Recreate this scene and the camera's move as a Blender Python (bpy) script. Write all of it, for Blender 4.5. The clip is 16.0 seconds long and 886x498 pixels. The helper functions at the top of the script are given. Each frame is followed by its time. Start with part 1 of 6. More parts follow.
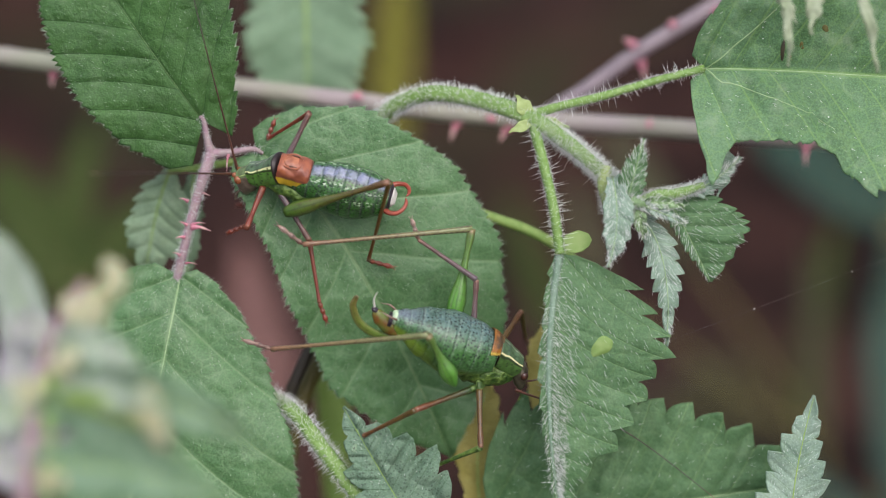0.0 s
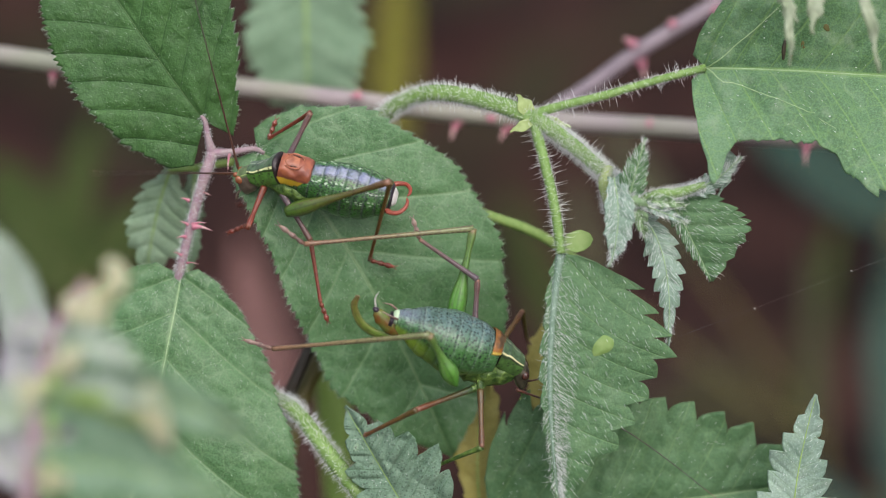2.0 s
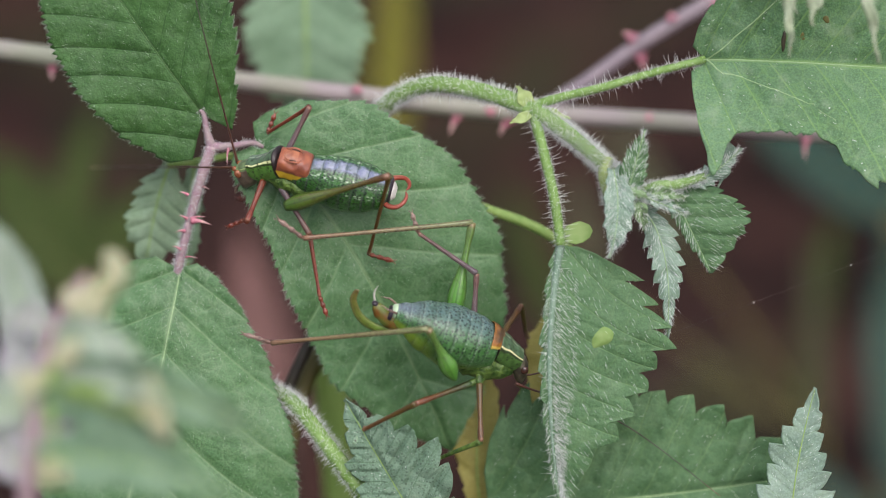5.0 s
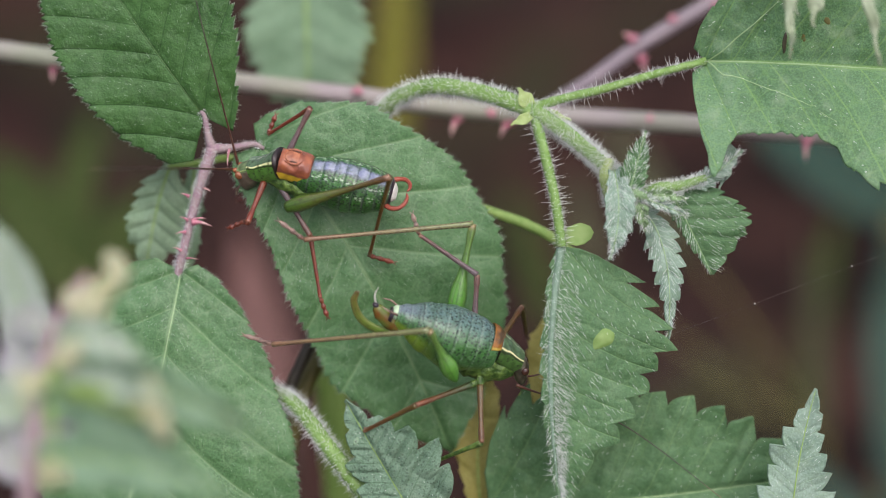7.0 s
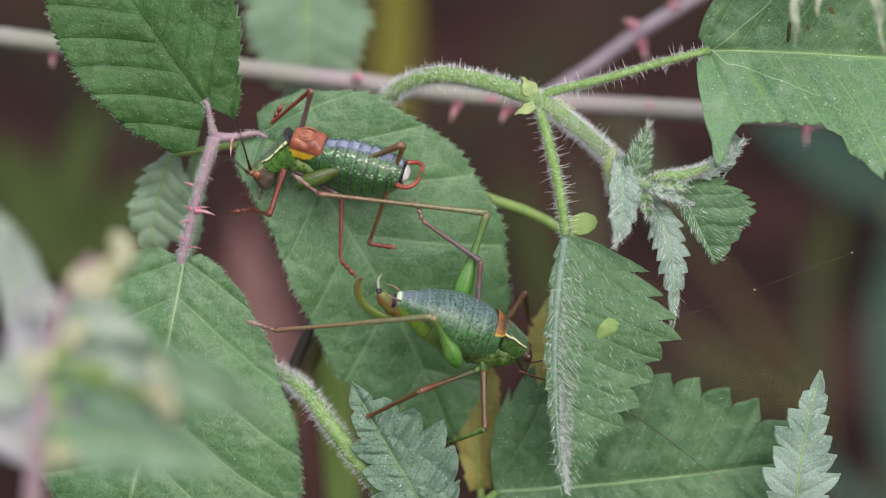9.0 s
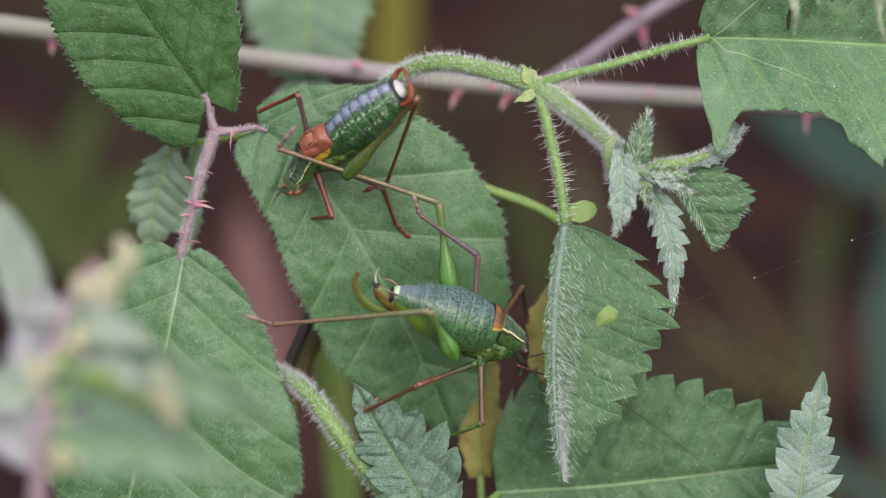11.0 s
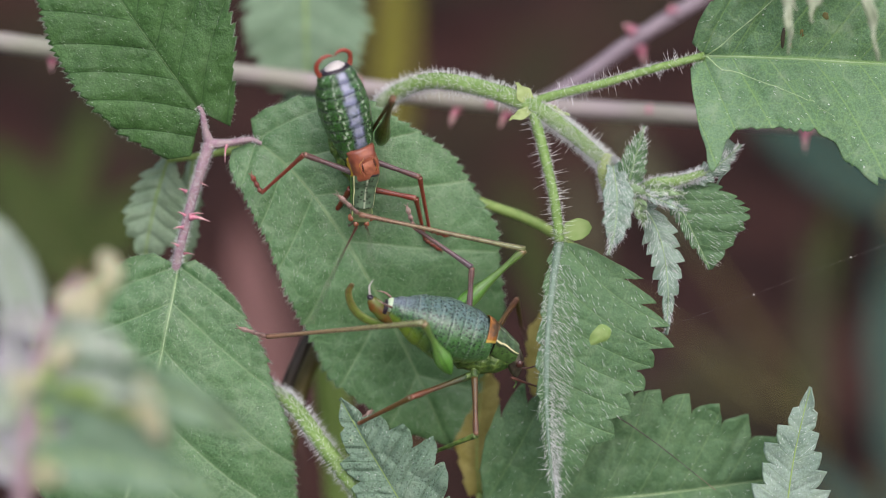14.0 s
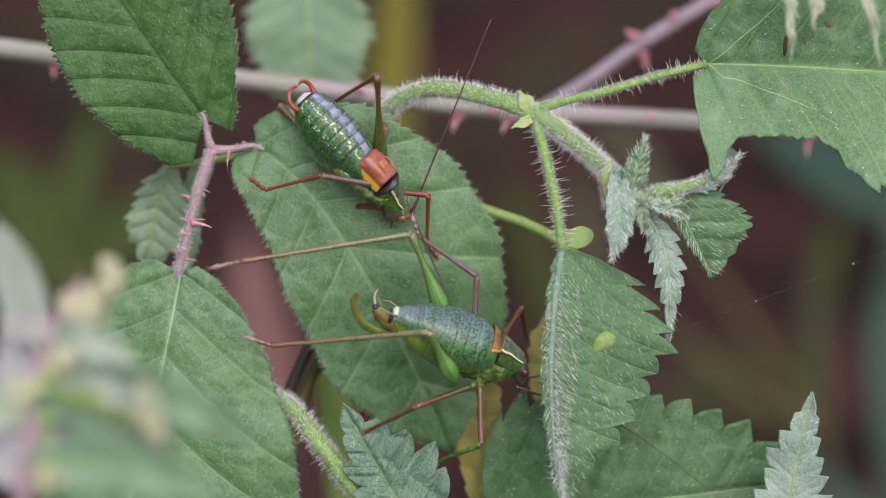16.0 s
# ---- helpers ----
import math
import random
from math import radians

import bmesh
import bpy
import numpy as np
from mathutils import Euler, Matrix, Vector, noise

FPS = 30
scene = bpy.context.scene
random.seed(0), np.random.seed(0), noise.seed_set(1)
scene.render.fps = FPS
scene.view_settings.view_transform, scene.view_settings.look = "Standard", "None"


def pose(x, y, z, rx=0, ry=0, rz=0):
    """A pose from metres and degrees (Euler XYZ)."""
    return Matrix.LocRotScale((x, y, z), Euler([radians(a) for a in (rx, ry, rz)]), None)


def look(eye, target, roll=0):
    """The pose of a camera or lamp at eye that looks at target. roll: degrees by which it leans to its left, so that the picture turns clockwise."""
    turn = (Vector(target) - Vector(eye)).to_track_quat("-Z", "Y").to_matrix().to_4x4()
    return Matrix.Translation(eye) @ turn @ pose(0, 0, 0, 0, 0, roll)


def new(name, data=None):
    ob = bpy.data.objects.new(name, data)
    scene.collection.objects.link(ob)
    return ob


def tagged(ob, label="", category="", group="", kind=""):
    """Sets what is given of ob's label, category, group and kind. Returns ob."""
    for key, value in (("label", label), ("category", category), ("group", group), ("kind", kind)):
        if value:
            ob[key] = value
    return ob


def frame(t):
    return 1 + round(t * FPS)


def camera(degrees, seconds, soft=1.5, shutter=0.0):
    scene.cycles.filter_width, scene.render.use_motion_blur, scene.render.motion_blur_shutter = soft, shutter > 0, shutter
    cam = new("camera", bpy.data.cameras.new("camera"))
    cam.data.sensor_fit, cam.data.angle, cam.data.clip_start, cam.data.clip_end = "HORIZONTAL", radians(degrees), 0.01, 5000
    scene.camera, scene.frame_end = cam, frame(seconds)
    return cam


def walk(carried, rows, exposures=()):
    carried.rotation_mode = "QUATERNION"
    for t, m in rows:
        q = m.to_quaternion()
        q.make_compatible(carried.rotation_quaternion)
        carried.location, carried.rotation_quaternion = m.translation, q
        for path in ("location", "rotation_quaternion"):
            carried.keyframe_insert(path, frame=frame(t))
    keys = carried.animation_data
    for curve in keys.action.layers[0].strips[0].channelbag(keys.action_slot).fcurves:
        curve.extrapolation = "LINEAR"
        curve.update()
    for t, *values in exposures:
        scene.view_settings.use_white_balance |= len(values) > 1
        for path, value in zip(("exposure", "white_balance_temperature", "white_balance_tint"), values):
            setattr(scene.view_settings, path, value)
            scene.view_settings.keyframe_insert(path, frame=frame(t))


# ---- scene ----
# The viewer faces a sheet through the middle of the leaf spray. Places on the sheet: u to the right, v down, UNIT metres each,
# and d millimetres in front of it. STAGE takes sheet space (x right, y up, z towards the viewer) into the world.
UNIT, REACH, SLOPE, HEIGHT = 0.1 / 1568, 0.2352, 60, 0.5
STAGE = pose(0, 0, HEIGHT, SLOPE, 0, 0)


def at(u, v, d=0.0):
    k = UNIT * (1 - d * 0.001 / REACH)
    return Vector(((u - 784) * k, (441 - v) * k, d * 0.001))


def sample(table, t):
    """The table's values at t, straight from row to row."""
    for a, b in zip(table, table[1:]):
        if t <= b[0]:
            k = (t - a[0]) / max(b[0] - a[0], 1e-6)
            return [x + (y - x) * max(k, 0) for x, y in zip(a[1:], b[1:])]
    return list(table[-1][1:])


cam = camera(24.0, 16.0, soft=1.0)
cam.data.dof.use_dof, cam.data.dof.focus_distance, cam.data.dof.aperture_fstop = True, REACH - 0.0035, 9.0
# small turns of the tripod head: seconds, sideways, upright
TURNS = [(0, 0, 0), (1, 0, 0), (2, 0, -1), (2.5, 0, -1.5), (3, 0, -6), (3.5, -0.5, -11.5), (4, -1, -11.5), (6.5, 0, -11.5), (7, 0.5, -9.5), (7.5, -2, -20), (8, -1, -25), (8.5, 1.5, -20), (9, 1, -34), (9.5, -3, -34), (10, 2, -53), (10.2, -1, -62), (11.2, 1, -52), (12.3, 4, -36), (12.5, -2, -43), (13, -1, -33), (13.5, -1, -27), (14, -1, -25), (14.5, 0, -21), (15, 0, -20), (15.5, 2, -16), (16, 3, -14)]


def head(t):
    a, b = sample(TURNS, t)
    return STAGE @ Matrix.Translation((0, 0, REACH)) @ Euler((b * UNIT / REACH, a * UNIT / REACH, 0)).to_matrix().to_4x4()


walk(cam, [(row[0], head(row[0])) for row in TURNS], [(0.0, 0.5, 6320, 14.5), (8.0, 0.51, 6320, 15.5), (12.5, 0.48, 6320, 20.0), (16.0, 0.52, 6320, 21.5)])

# ---- light: an overcast day, soft light from above ----
world = bpy.data.worlds.new("sky")
scene.world = world
world.use_nodes = True
wt = world.node_tree
sky = wt.nodes.new("ShaderNodeTexSky")
sky.sky_type, sky.sun_disc = "NISHITA", False
sky.sun_elevation, sky.sun_rotation, sky.dust_density = radians(50), radians(150), 4.0
pale = wt.nodes.new("ShaderNodeHueSaturation")
pale.inputs["Saturation"].default_value = 0.6
wt.links.new(sky.outputs[0], pale.inputs["Color"])
wt.links.new(pale.outputs[0], wt.nodes["Background"].inputs[0])
wt.nodes["Background"].inputs[1].default_value = 0.15
lamp = new("sun", bpy.data.lights.new("sun", "SUN"))
lamp.data.energy, lamp.data.angle, lamp.data.color = 1.2, radians(40), (1.0, 0.97, 0.93)
lamp.matrix_world = look((0, 0, 3), (0.2, 0.38, 1.8))


# ---- materials ----
class Mat:
    """A node material, written from small pieces."""

    def __init__(self, name, rough=0.5, spec=0.4):
        self.m = bpy.data.materials.new(name)
        self.m.use_nodes = True
        self.t = self.m.node_tree
        self.b = self.t.nodes["Principled BSDF"]
        self.b.inputs["Roughness"].default_value = rough
        self.b.inputs["Specular IOR Level"].default_value = spec
        tc = self.t.nodes.new("ShaderNodeTexCoord")
        self.obj, self.uv = tc.outputs["Object"], tc.outputs["UV"]

    def put(self, socket, value):
        if hasattr(value, "is_linked"):
            self.t.links.new(value, socket)
        elif isinstance(value, tuple) and len(value) == 3 and socket.type == "RGBA":
            socket.default_value = (*value, 1)
        else:
            socket.default_value = value

    def math(self, op, a, b=0.0, c=0.0):
        n = self.t.nodes.new("ShaderNodeMath")
        n.operation = op
        for s, v in zip(n.inputs, (a, b, c)):
            self.put(s, v)
        return n.outputs[0]

    def mix(self, f, a, b):
        n = self.t.nodes.new("ShaderNodeMix")
        n.data_type = "RGBA"
        for i, v in ((0, f), (6, a), (7, b)):
            self.put(n.inputs[i], v)
        return n.outputs[2]

    def step(self, x, lo, hi):
        """0 below lo, 1 above hi, smooth between; falls where lo > hi."""
        n = self.t.nodes.new("ShaderNodeMapRange")
        n.interpolation_type = "SMOOTHSTEP"
        if lo > hi:
            for i, v in ((0, x), (1, hi), (2, lo), (3, 1.0), (4, 0.0)):
                self.put(n.inputs[i], v)
        else:
            for i, v in ((0, x), (1, lo), (2, hi)):
                self.put(n.inputs[i], v)
        return n.outputs[0]

    def noise(self, scale, detail=3.0, vec=None):
        n = self.t.nodes.new("ShaderNodeTexNoise")
        n.inputs["Scale"].default_value, n.inputs["Detail"].default_value = scale, detail
        self.put(n.inputs["Vector"], vec or self.obj)
        return n.outputs["Fac"]

    def cells(self, scale, feature="F1", flat=None, vec=None, loose=1.0):
        n = self.t.nodes.new("ShaderNodeTexVoronoi")
        n.feature = feature
        if flat:
            n.voronoi_dimensions = "2D"
        n.inputs["Scale"].default_value, n.inputs["Randomness"].default_value = scale, loose
        self.put(n.inputs["Vector"], flat or vec or self.obj)
        return n.outputs["Distance"]

    def warp(self, far, scale):
        """Object space, shaken by a noise as far as that many metres."""
        n = self.t.nodes.new("ShaderNodeTexNoise")
        n.inputs["Scale"].default_value, n.inputs["Detail"].default_value = scale, 2.0
        self.put(n.inputs["Vector"], self.obj)
        m = self.t.nodes.new("ShaderNodeVectorMath")
        m.operation = "MULTIPLY_ADD"
        self.put(m.inputs[0], n.outputs["Color"])
        m.inputs[1].default_value = (far, far, far)
        self.put(m.inputs[2], self.obj)
        return m.outputs[0]

    def join(self, x, y):
        n = self.t.nodes.new("ShaderNodeCombineXYZ")
        self.put(n.inputs[0], x)
        self.put(n.inputs[1], y)
        return n.outputs[0]

    def split(self, vec):
        n = self.t.nodes.new("ShaderNodeSeparateXYZ")
        self.put(n.inputs[0], vec)
        return n.outputs

    def bump(self, height, strength, distance):
        n = self.t.nodes.new("ShaderNodeBump")
        n.inputs["Strength"].default_value, n.inputs["Distance"].default_value = strength, distance
        self.put(n.inputs["Height"], height)
        self.t.links.new(n.outputs[0], self.b.inputs["Normal"])
        return n.outputs[0]

    def done(self, colour, rough=None, glow_through=0.0):
        self.put(self.b.inputs["Base Color"], colour)
        if rough is not None:
            self.put(self.b.inputs["Roughness"], rough)
        if glow_through:
            tr = self.t.nodes.new("ShaderNodeBsdfTranslucent")
            mx = self.t.nodes.new("ShaderNodeMixShader")
            self.put(tr.inputs[0], colour)
            mx.inputs[0].default_value = glow_through
            self.t.links.new(self.b.outputs[0], mx.inputs[1])
            self.t.links.new(tr.outputs[0], mx.inputs[2])
            self.t.links.new(mx.outputs[0], self.t.nodes["Material Output"].inputs[0])
        return self.m


def leaf_material(name, dark, light, vein, pairs, cell=1500, rough=0.55, spec=0.35, dust=0.25, veined=0.5, bump=0.6, through_light=0.15, grey=0.1, pits=0.0, grainy=0.26):
    """A leaf blade: UV runs along the midrib and out to the edge."""
    g = Mat(name, rough, spec)
    u, v, _ = g.split(g.uv)
    big, fine = g.noise(160, 3), g.noise(2600, 3)
    col = g.mix(g.step(big, 0.3, 0.7), dark, light)
    net = g.cells(cell, "DISTANCE_TO_EDGE")
    netline = g.step(net, 0.12, 0.0)
    frac = g.math("FRACT", g.math("MULTIPLY_ADD", u, float(pairs), 0.5))
    off = g.math("ABSOLUTE", g.math("SUBTRACT", frac, 0.5))
    lateral = g.step(off, 0.04, 0.008)
    mid = g.step(g.math("ABSOLUTE", v), 0.03, 0.008)
    lines = g.math("MAXIMUM", g.math("MULTIPLY", lateral, 0.8), mid)
    # a net of small veins: coarse fields, each with a finer net inside
    bent = g.warp(0.0006, 900)
    field = g.cells(cell * 0.36, "DISTANCE_TO_EDGE", None, bent)
    coarse = g.step(field, 0.075, 0.015)
    col = g.mix(g.math("MULTIPLY", coarse, 0.36 * veined), col, vein)
    col = g.mix(g.math("MULTIPLY", netline, 0.24 * veined), col, vein)
    col = g.mix(g.math("MULTIPLY", lines, veined), col, vein)
    col = g.mix(g.math("MULTIPLY", g.step(fine, 0.35, 0.75), 0.35), col, light)
    col = g.mix(g.math("MULTIPLY", g.step(g.cells(2300), 0.34, 0.2), pits), col, tuple(0.35 * c for c in dark))
    grain = g.noise(5200, 2)
    col = g.mix(g.math("MULTIPLY", g.step(grain, 0.5, 0.66), grainy), col, tuple(1.5 * c + 0.015 for c in light))
    col = g.mix(g.math("MULTIPLY", g.step(grain, 0.48, 0.34), grainy), col, tuple(0.5 * c for c in dark))
    specks = g.step(g.cells(900), 0.1, 0.05)
    gate = g.step(g.noise(260, 2), 0.44, 0.62)
    col = g.mix(g.math("MULTIPLY", g.math("MULTIPLY", specks, gate), dust * 2.6), col, (0.66, 0.7, 0.66))
    col = g.mix(g.math("MULTIPLY", g.step(g.noise(420, 4), 0.5, 0.8), dust), col, (0.34, 0.43, 0.29))
    col = g.mix(grey, col, (0.18, 0.19, 0.165))
    pillow = g.math("ADD", g.math("MULTIPLY", g.step(field, 0.0, 0.3), 0.8), g.math("MULTIPLY", g.step(net, 0.0, 0.45), 0.55))
    h = g.math("SUBTRACT", g.math("MULTIPLY", pillow, 0.5), g.math("MULTIPLY", lines, 0.6))
    h = g.math("ADD", h, g.math("MULTIPLY_ADD", grain, 0.35, g.math("MULTIPLY", fine, 0.5)))
    g.bump(h, bump, 0.00022)
    return g.done(col, g.math("MULTIPLY_ADD", big, 0.25, rough - 0.12), through_light)


def plain_material(name, a, b, scale=900, rough=0.5, spec=0.4, bump=0.3, depth=0.0001, through_light=0.0, stretch=None):
    g = Mat(name, rough, spec)
    n1, n2 = g.noise(scale, 4), g.noise(scale * 0.15, 2)
    col = g.mix(g.step(n1, 0.3, 0.7), a, b)
    col = g.mix(g.math("MULTIPLY", g.step(n2, 0.45, 0.7), 0.4), col, a)
    g.bump(n1, bump, depth)
    return g.done(col, None, through_light)


BRAMBLE = leaf_material("bramble_leaf", (0.041, 0.125, 0.031), (0.082, 0.195, 0.067), (0.19, 0.31, 0.14), 6, 1400, dust=0.16, bump=0.38, veined=0.85, rough=0.46, spec=0.5, grey=0.05)
# sunken veins: groove shade is put into a vein colour darker than the blade
BRAMBLE_DARK = leaf_material("bramble_leaf_dark", (0.027, 0.088, 0.015), (0.053, 0.142, 0.03), (0.012, 0.05, 0.012), 6, 1500, dust=0.12, veined=0.45, bump=0.6, grey=0.03)
NETTLE = leaf_material("nettle_leaf", (0.07, 0.165, 0.062), (0.132, 0.248, 0.122), (0.2, 0.36, 0.1), 7, 1500, dust=0.4, bump=0.5, grey=0.03, veined=0.75)
NETTLE_DEEP = leaf_material("nettle_leaf_deep", (0.045, 0.122, 0.039), (0.086, 0.182, 0.074), (0.19, 0.31, 0.12), 8, 1300, dust=0.12, grey=0.05)
NETTLE_MID = leaf_material("nettle_leaf_crinkled", (0.098, 0.185, 0.11), (0.165, 0.265, 0.178), (0.05, 0.14, 0.045), 7, 1500, dust=0.25, bump=0.7, rough=0.62, spec=0.25, pits=0.6, grainy=0.2)
NETTLE_GREY = leaf_material("nettle_leaf_downy", (0.16, 0.26, 0.185), (0.27, 0.37, 0.29), (0.17, 0.3, 0.13), 7, 1600, dust=0.4, bump=0.4, grainy=0.25)
YOUNG = leaf_material("nettle_leaf_young", (0.12, 0.24, 0.08), (0.21, 0.33, 0.15), (0.3, 0.45, 0.15), 6, 1600, dust=0.2)
PALE_LEAF = leaf_material("pale_leaf", (0.15, 0.27, 0.145), (0.23, 0.36, 0.22), (0.32, 0.44, 0.28), 8, 1300, dust=0.2, through_light=0.25)
DROOPING_LEAF = leaf_material("drooping_leaf", (0.19, 0.31, 0.16), (0.29, 0.42, 0.26), (0.36, 0.48, 0.32), 8, 1300, dust=0.2, through_light=0.25)
YELLOW_LEAF = leaf_material("yellow_leaf", (0.28, 0.25, 0.04), (0.38, 0.34, 0.08), (0.4, 0.38, 0.12), 6, 1300, dust=0.05, through_light=0.25)
OLIVE_LEAF = leaf_material("olive_leaf", (0.1, 0.105, 0.012), (0.17, 0.16, 0.025), (0.2, 0.2, 0.05), 8, 900, dust=0.0, spec=0.08, grey=0.0)
# shade of the undergrowth is put into these two low greens
SHADED_LEAF = leaf_material("shaded_leaf", (0.028, 0.044, 0.01), (0.046, 0.068, 0.017), (0.1, 0.15, 0.05), 8, 900, dust=0.0, spec=0.08, grey=0.0)
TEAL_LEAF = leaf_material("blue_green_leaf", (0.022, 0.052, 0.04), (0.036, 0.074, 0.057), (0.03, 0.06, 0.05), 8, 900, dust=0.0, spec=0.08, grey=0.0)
SHOOT_LEAF = leaf_material("shoot_leaf", (0.13, 0.25, 0.13), (0.2, 0.33, 0.2), (0.35, 0.45, 0.3), 6, 900, dust=0.2, through_light=0.25)
TEAL_PALE = leaf_material("pale_blue_green_leaf", (0.03, 0.062, 0.048), (0.05, 0.088, 0.068), (0.03, 0.06, 0.05), 8, 900, dust=0.0, spec=0.08, grey=0.0)
DULL_LEAF = leaf_material("dull_olive_leaf", (0.048, 0.05, 0.026), (0.07, 0.07, 0.04), (0.08, 0.08, 0.05), 8, 900, dust=0.0, spec=0.08, grey=0.0)
WHITE_LEAF = leaf_material("whitish_leaf", (0.34, 0.44, 0.33), (0.48, 0.56, 0.46), (0.5, 0.6, 0.45), 6, 900, dust=0.2, through_light=0.25)
MAUVE_LEAF = leaf_material("mauve_grey_leaf", (0.36, 0.35, 0.37), (0.5, 0.5, 0.5), (0.5, 0.52, 0.5), 6, 900, dust=0.2, through_light=0.25)
BROWN_LEAF = leaf_material("dead_leaf", (0.12, 0.062, 0.055), (0.18, 0.095, 0.085), (0.22, 0.14, 0.11), 7, 900, dust=0.0, spec=0.08, grey=0.0)
# darker than dead_leaf: undergrowth shade put into its colour
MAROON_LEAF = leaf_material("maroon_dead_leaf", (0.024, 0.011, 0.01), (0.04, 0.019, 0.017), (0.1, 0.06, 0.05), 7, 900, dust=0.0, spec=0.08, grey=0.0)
STIPULE = plain_material("stipule", (0.3, 0.4, 0.13), (0.4, 0.5, 0.2), 900, 0.5, through_light=0.2)
LIME = plain_material("lime_patch", (0.15, 0.25, 0.06), (0.2, 0.29, 0.09), rough=0.6)
STALK_PINK = plain_material("bramble_stalk", (0.28, 0.18, 0.215), (0.33, 0.27, 0.255), 1500, 0.65, 0.25, 0.5)
STALK_GREEN = plain_material("green_stalk", (0.2, 0.33, 0.07), (0.3, 0.42, 0.12), 1200, 0.5, through_light=0.1)
STALK_NETTLE = plain_material("nettle_stalk", (0.14, 0.26, 0.05), (0.24, 0.37, 0.12), 1500, 0.5, through_light=0.1)
CANE_GREEN = plain_material("bramble_cane_bark", (0.31, 0.26, 0.26), (0.27, 0.28, 0.205), 90, 0.55)
CANE_MAUVE = plain_material("mauve_cane_bark", (0.25, 0.205, 0.22), (0.21, 0.17, 0.19), 300, 0.55)
CANE_DARK = plain_material("dark_cane_bark", (0.02, 0.016, 0.012), (0.05, 0.04, 0.02), 300, 0.5)
CANE_OLIVE = plain_material("olive_cane_bark", (0.1, 0.09, 0.02), (0.16, 0.13, 0.04), 300, 0.5)
THORN = plain_material("thorn", (0.4, 0.11, 0.17), (0.5, 0.24, 0.26), 1500, 0.35)
THORN_TIP = plain_material("thorn_tip", (0.5, 0.27, 0.27), (0.6, 0.4, 0.36), 1500, 0.35)
HAIR = plain_material("plant_hair", (0.84, 0.87, 0.84), (0.9, 0.92, 0.9), 1500, 0.35, 0.5, 0.0, through_light=0.3)
HAIR_GREEN = plain_material("leaf_fringe", (0.32, 0.42, 0.3), (0.45, 0.52, 0.42), 1500, 0.4, 0.4, 0.0, through_light=0.3)
VEIN = plain_material("leaf_vein", (0.13, 0.22, 0.08), (0.2, 0.3, 0.13), 1500, 0.5)
VEIN_DARK = plain_material("dark_leaf_vein", (0.06, 0.13, 0.03), (0.1, 0.18, 0.05), 1500, 0.5)
VEIN_PALE = plain_material("pale_leaf_vein", (0.24, 0.36, 0.16), (0.32, 0.44, 0.24), 1500, 0.5)
VEIN_DOWNY = plain_material("downy_midrib", (0.13, 0.21, 0.14), (0.2, 0.28, 0.21), 1500, 0.6)
SILK = plain_material("silk", (0.12, 0.12, 0.13), (0.2, 0.2, 0.2), 1500, 0.3)
BUD = plain_material("flower_bud", (0.44, 0.45, 0.24), (0.55, 0.54, 0.37), 700, 0.6, through_light=0.2)
DRY = plain_material("dry_scrap", (0.22, 0.27, 0.16), (0.32, 0.36, 0.25), 900, 0.7)


def soil_material():
    g = Mat("shaded_leaf_litter", 0.9, 0.1)
    a, b, c = g.noise(19, 3), g.noise(60, 5), g.noise(7, 2)
    # litter colours kept near black to carry the undergrowth's shade
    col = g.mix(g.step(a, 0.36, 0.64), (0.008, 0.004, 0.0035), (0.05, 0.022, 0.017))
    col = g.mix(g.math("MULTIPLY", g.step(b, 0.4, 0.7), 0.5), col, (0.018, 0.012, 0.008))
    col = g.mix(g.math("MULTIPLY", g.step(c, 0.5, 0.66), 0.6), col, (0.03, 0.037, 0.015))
    g.bump(b, 0.8, 0.02)
    return g.done(col)


SOIL = soil_material()


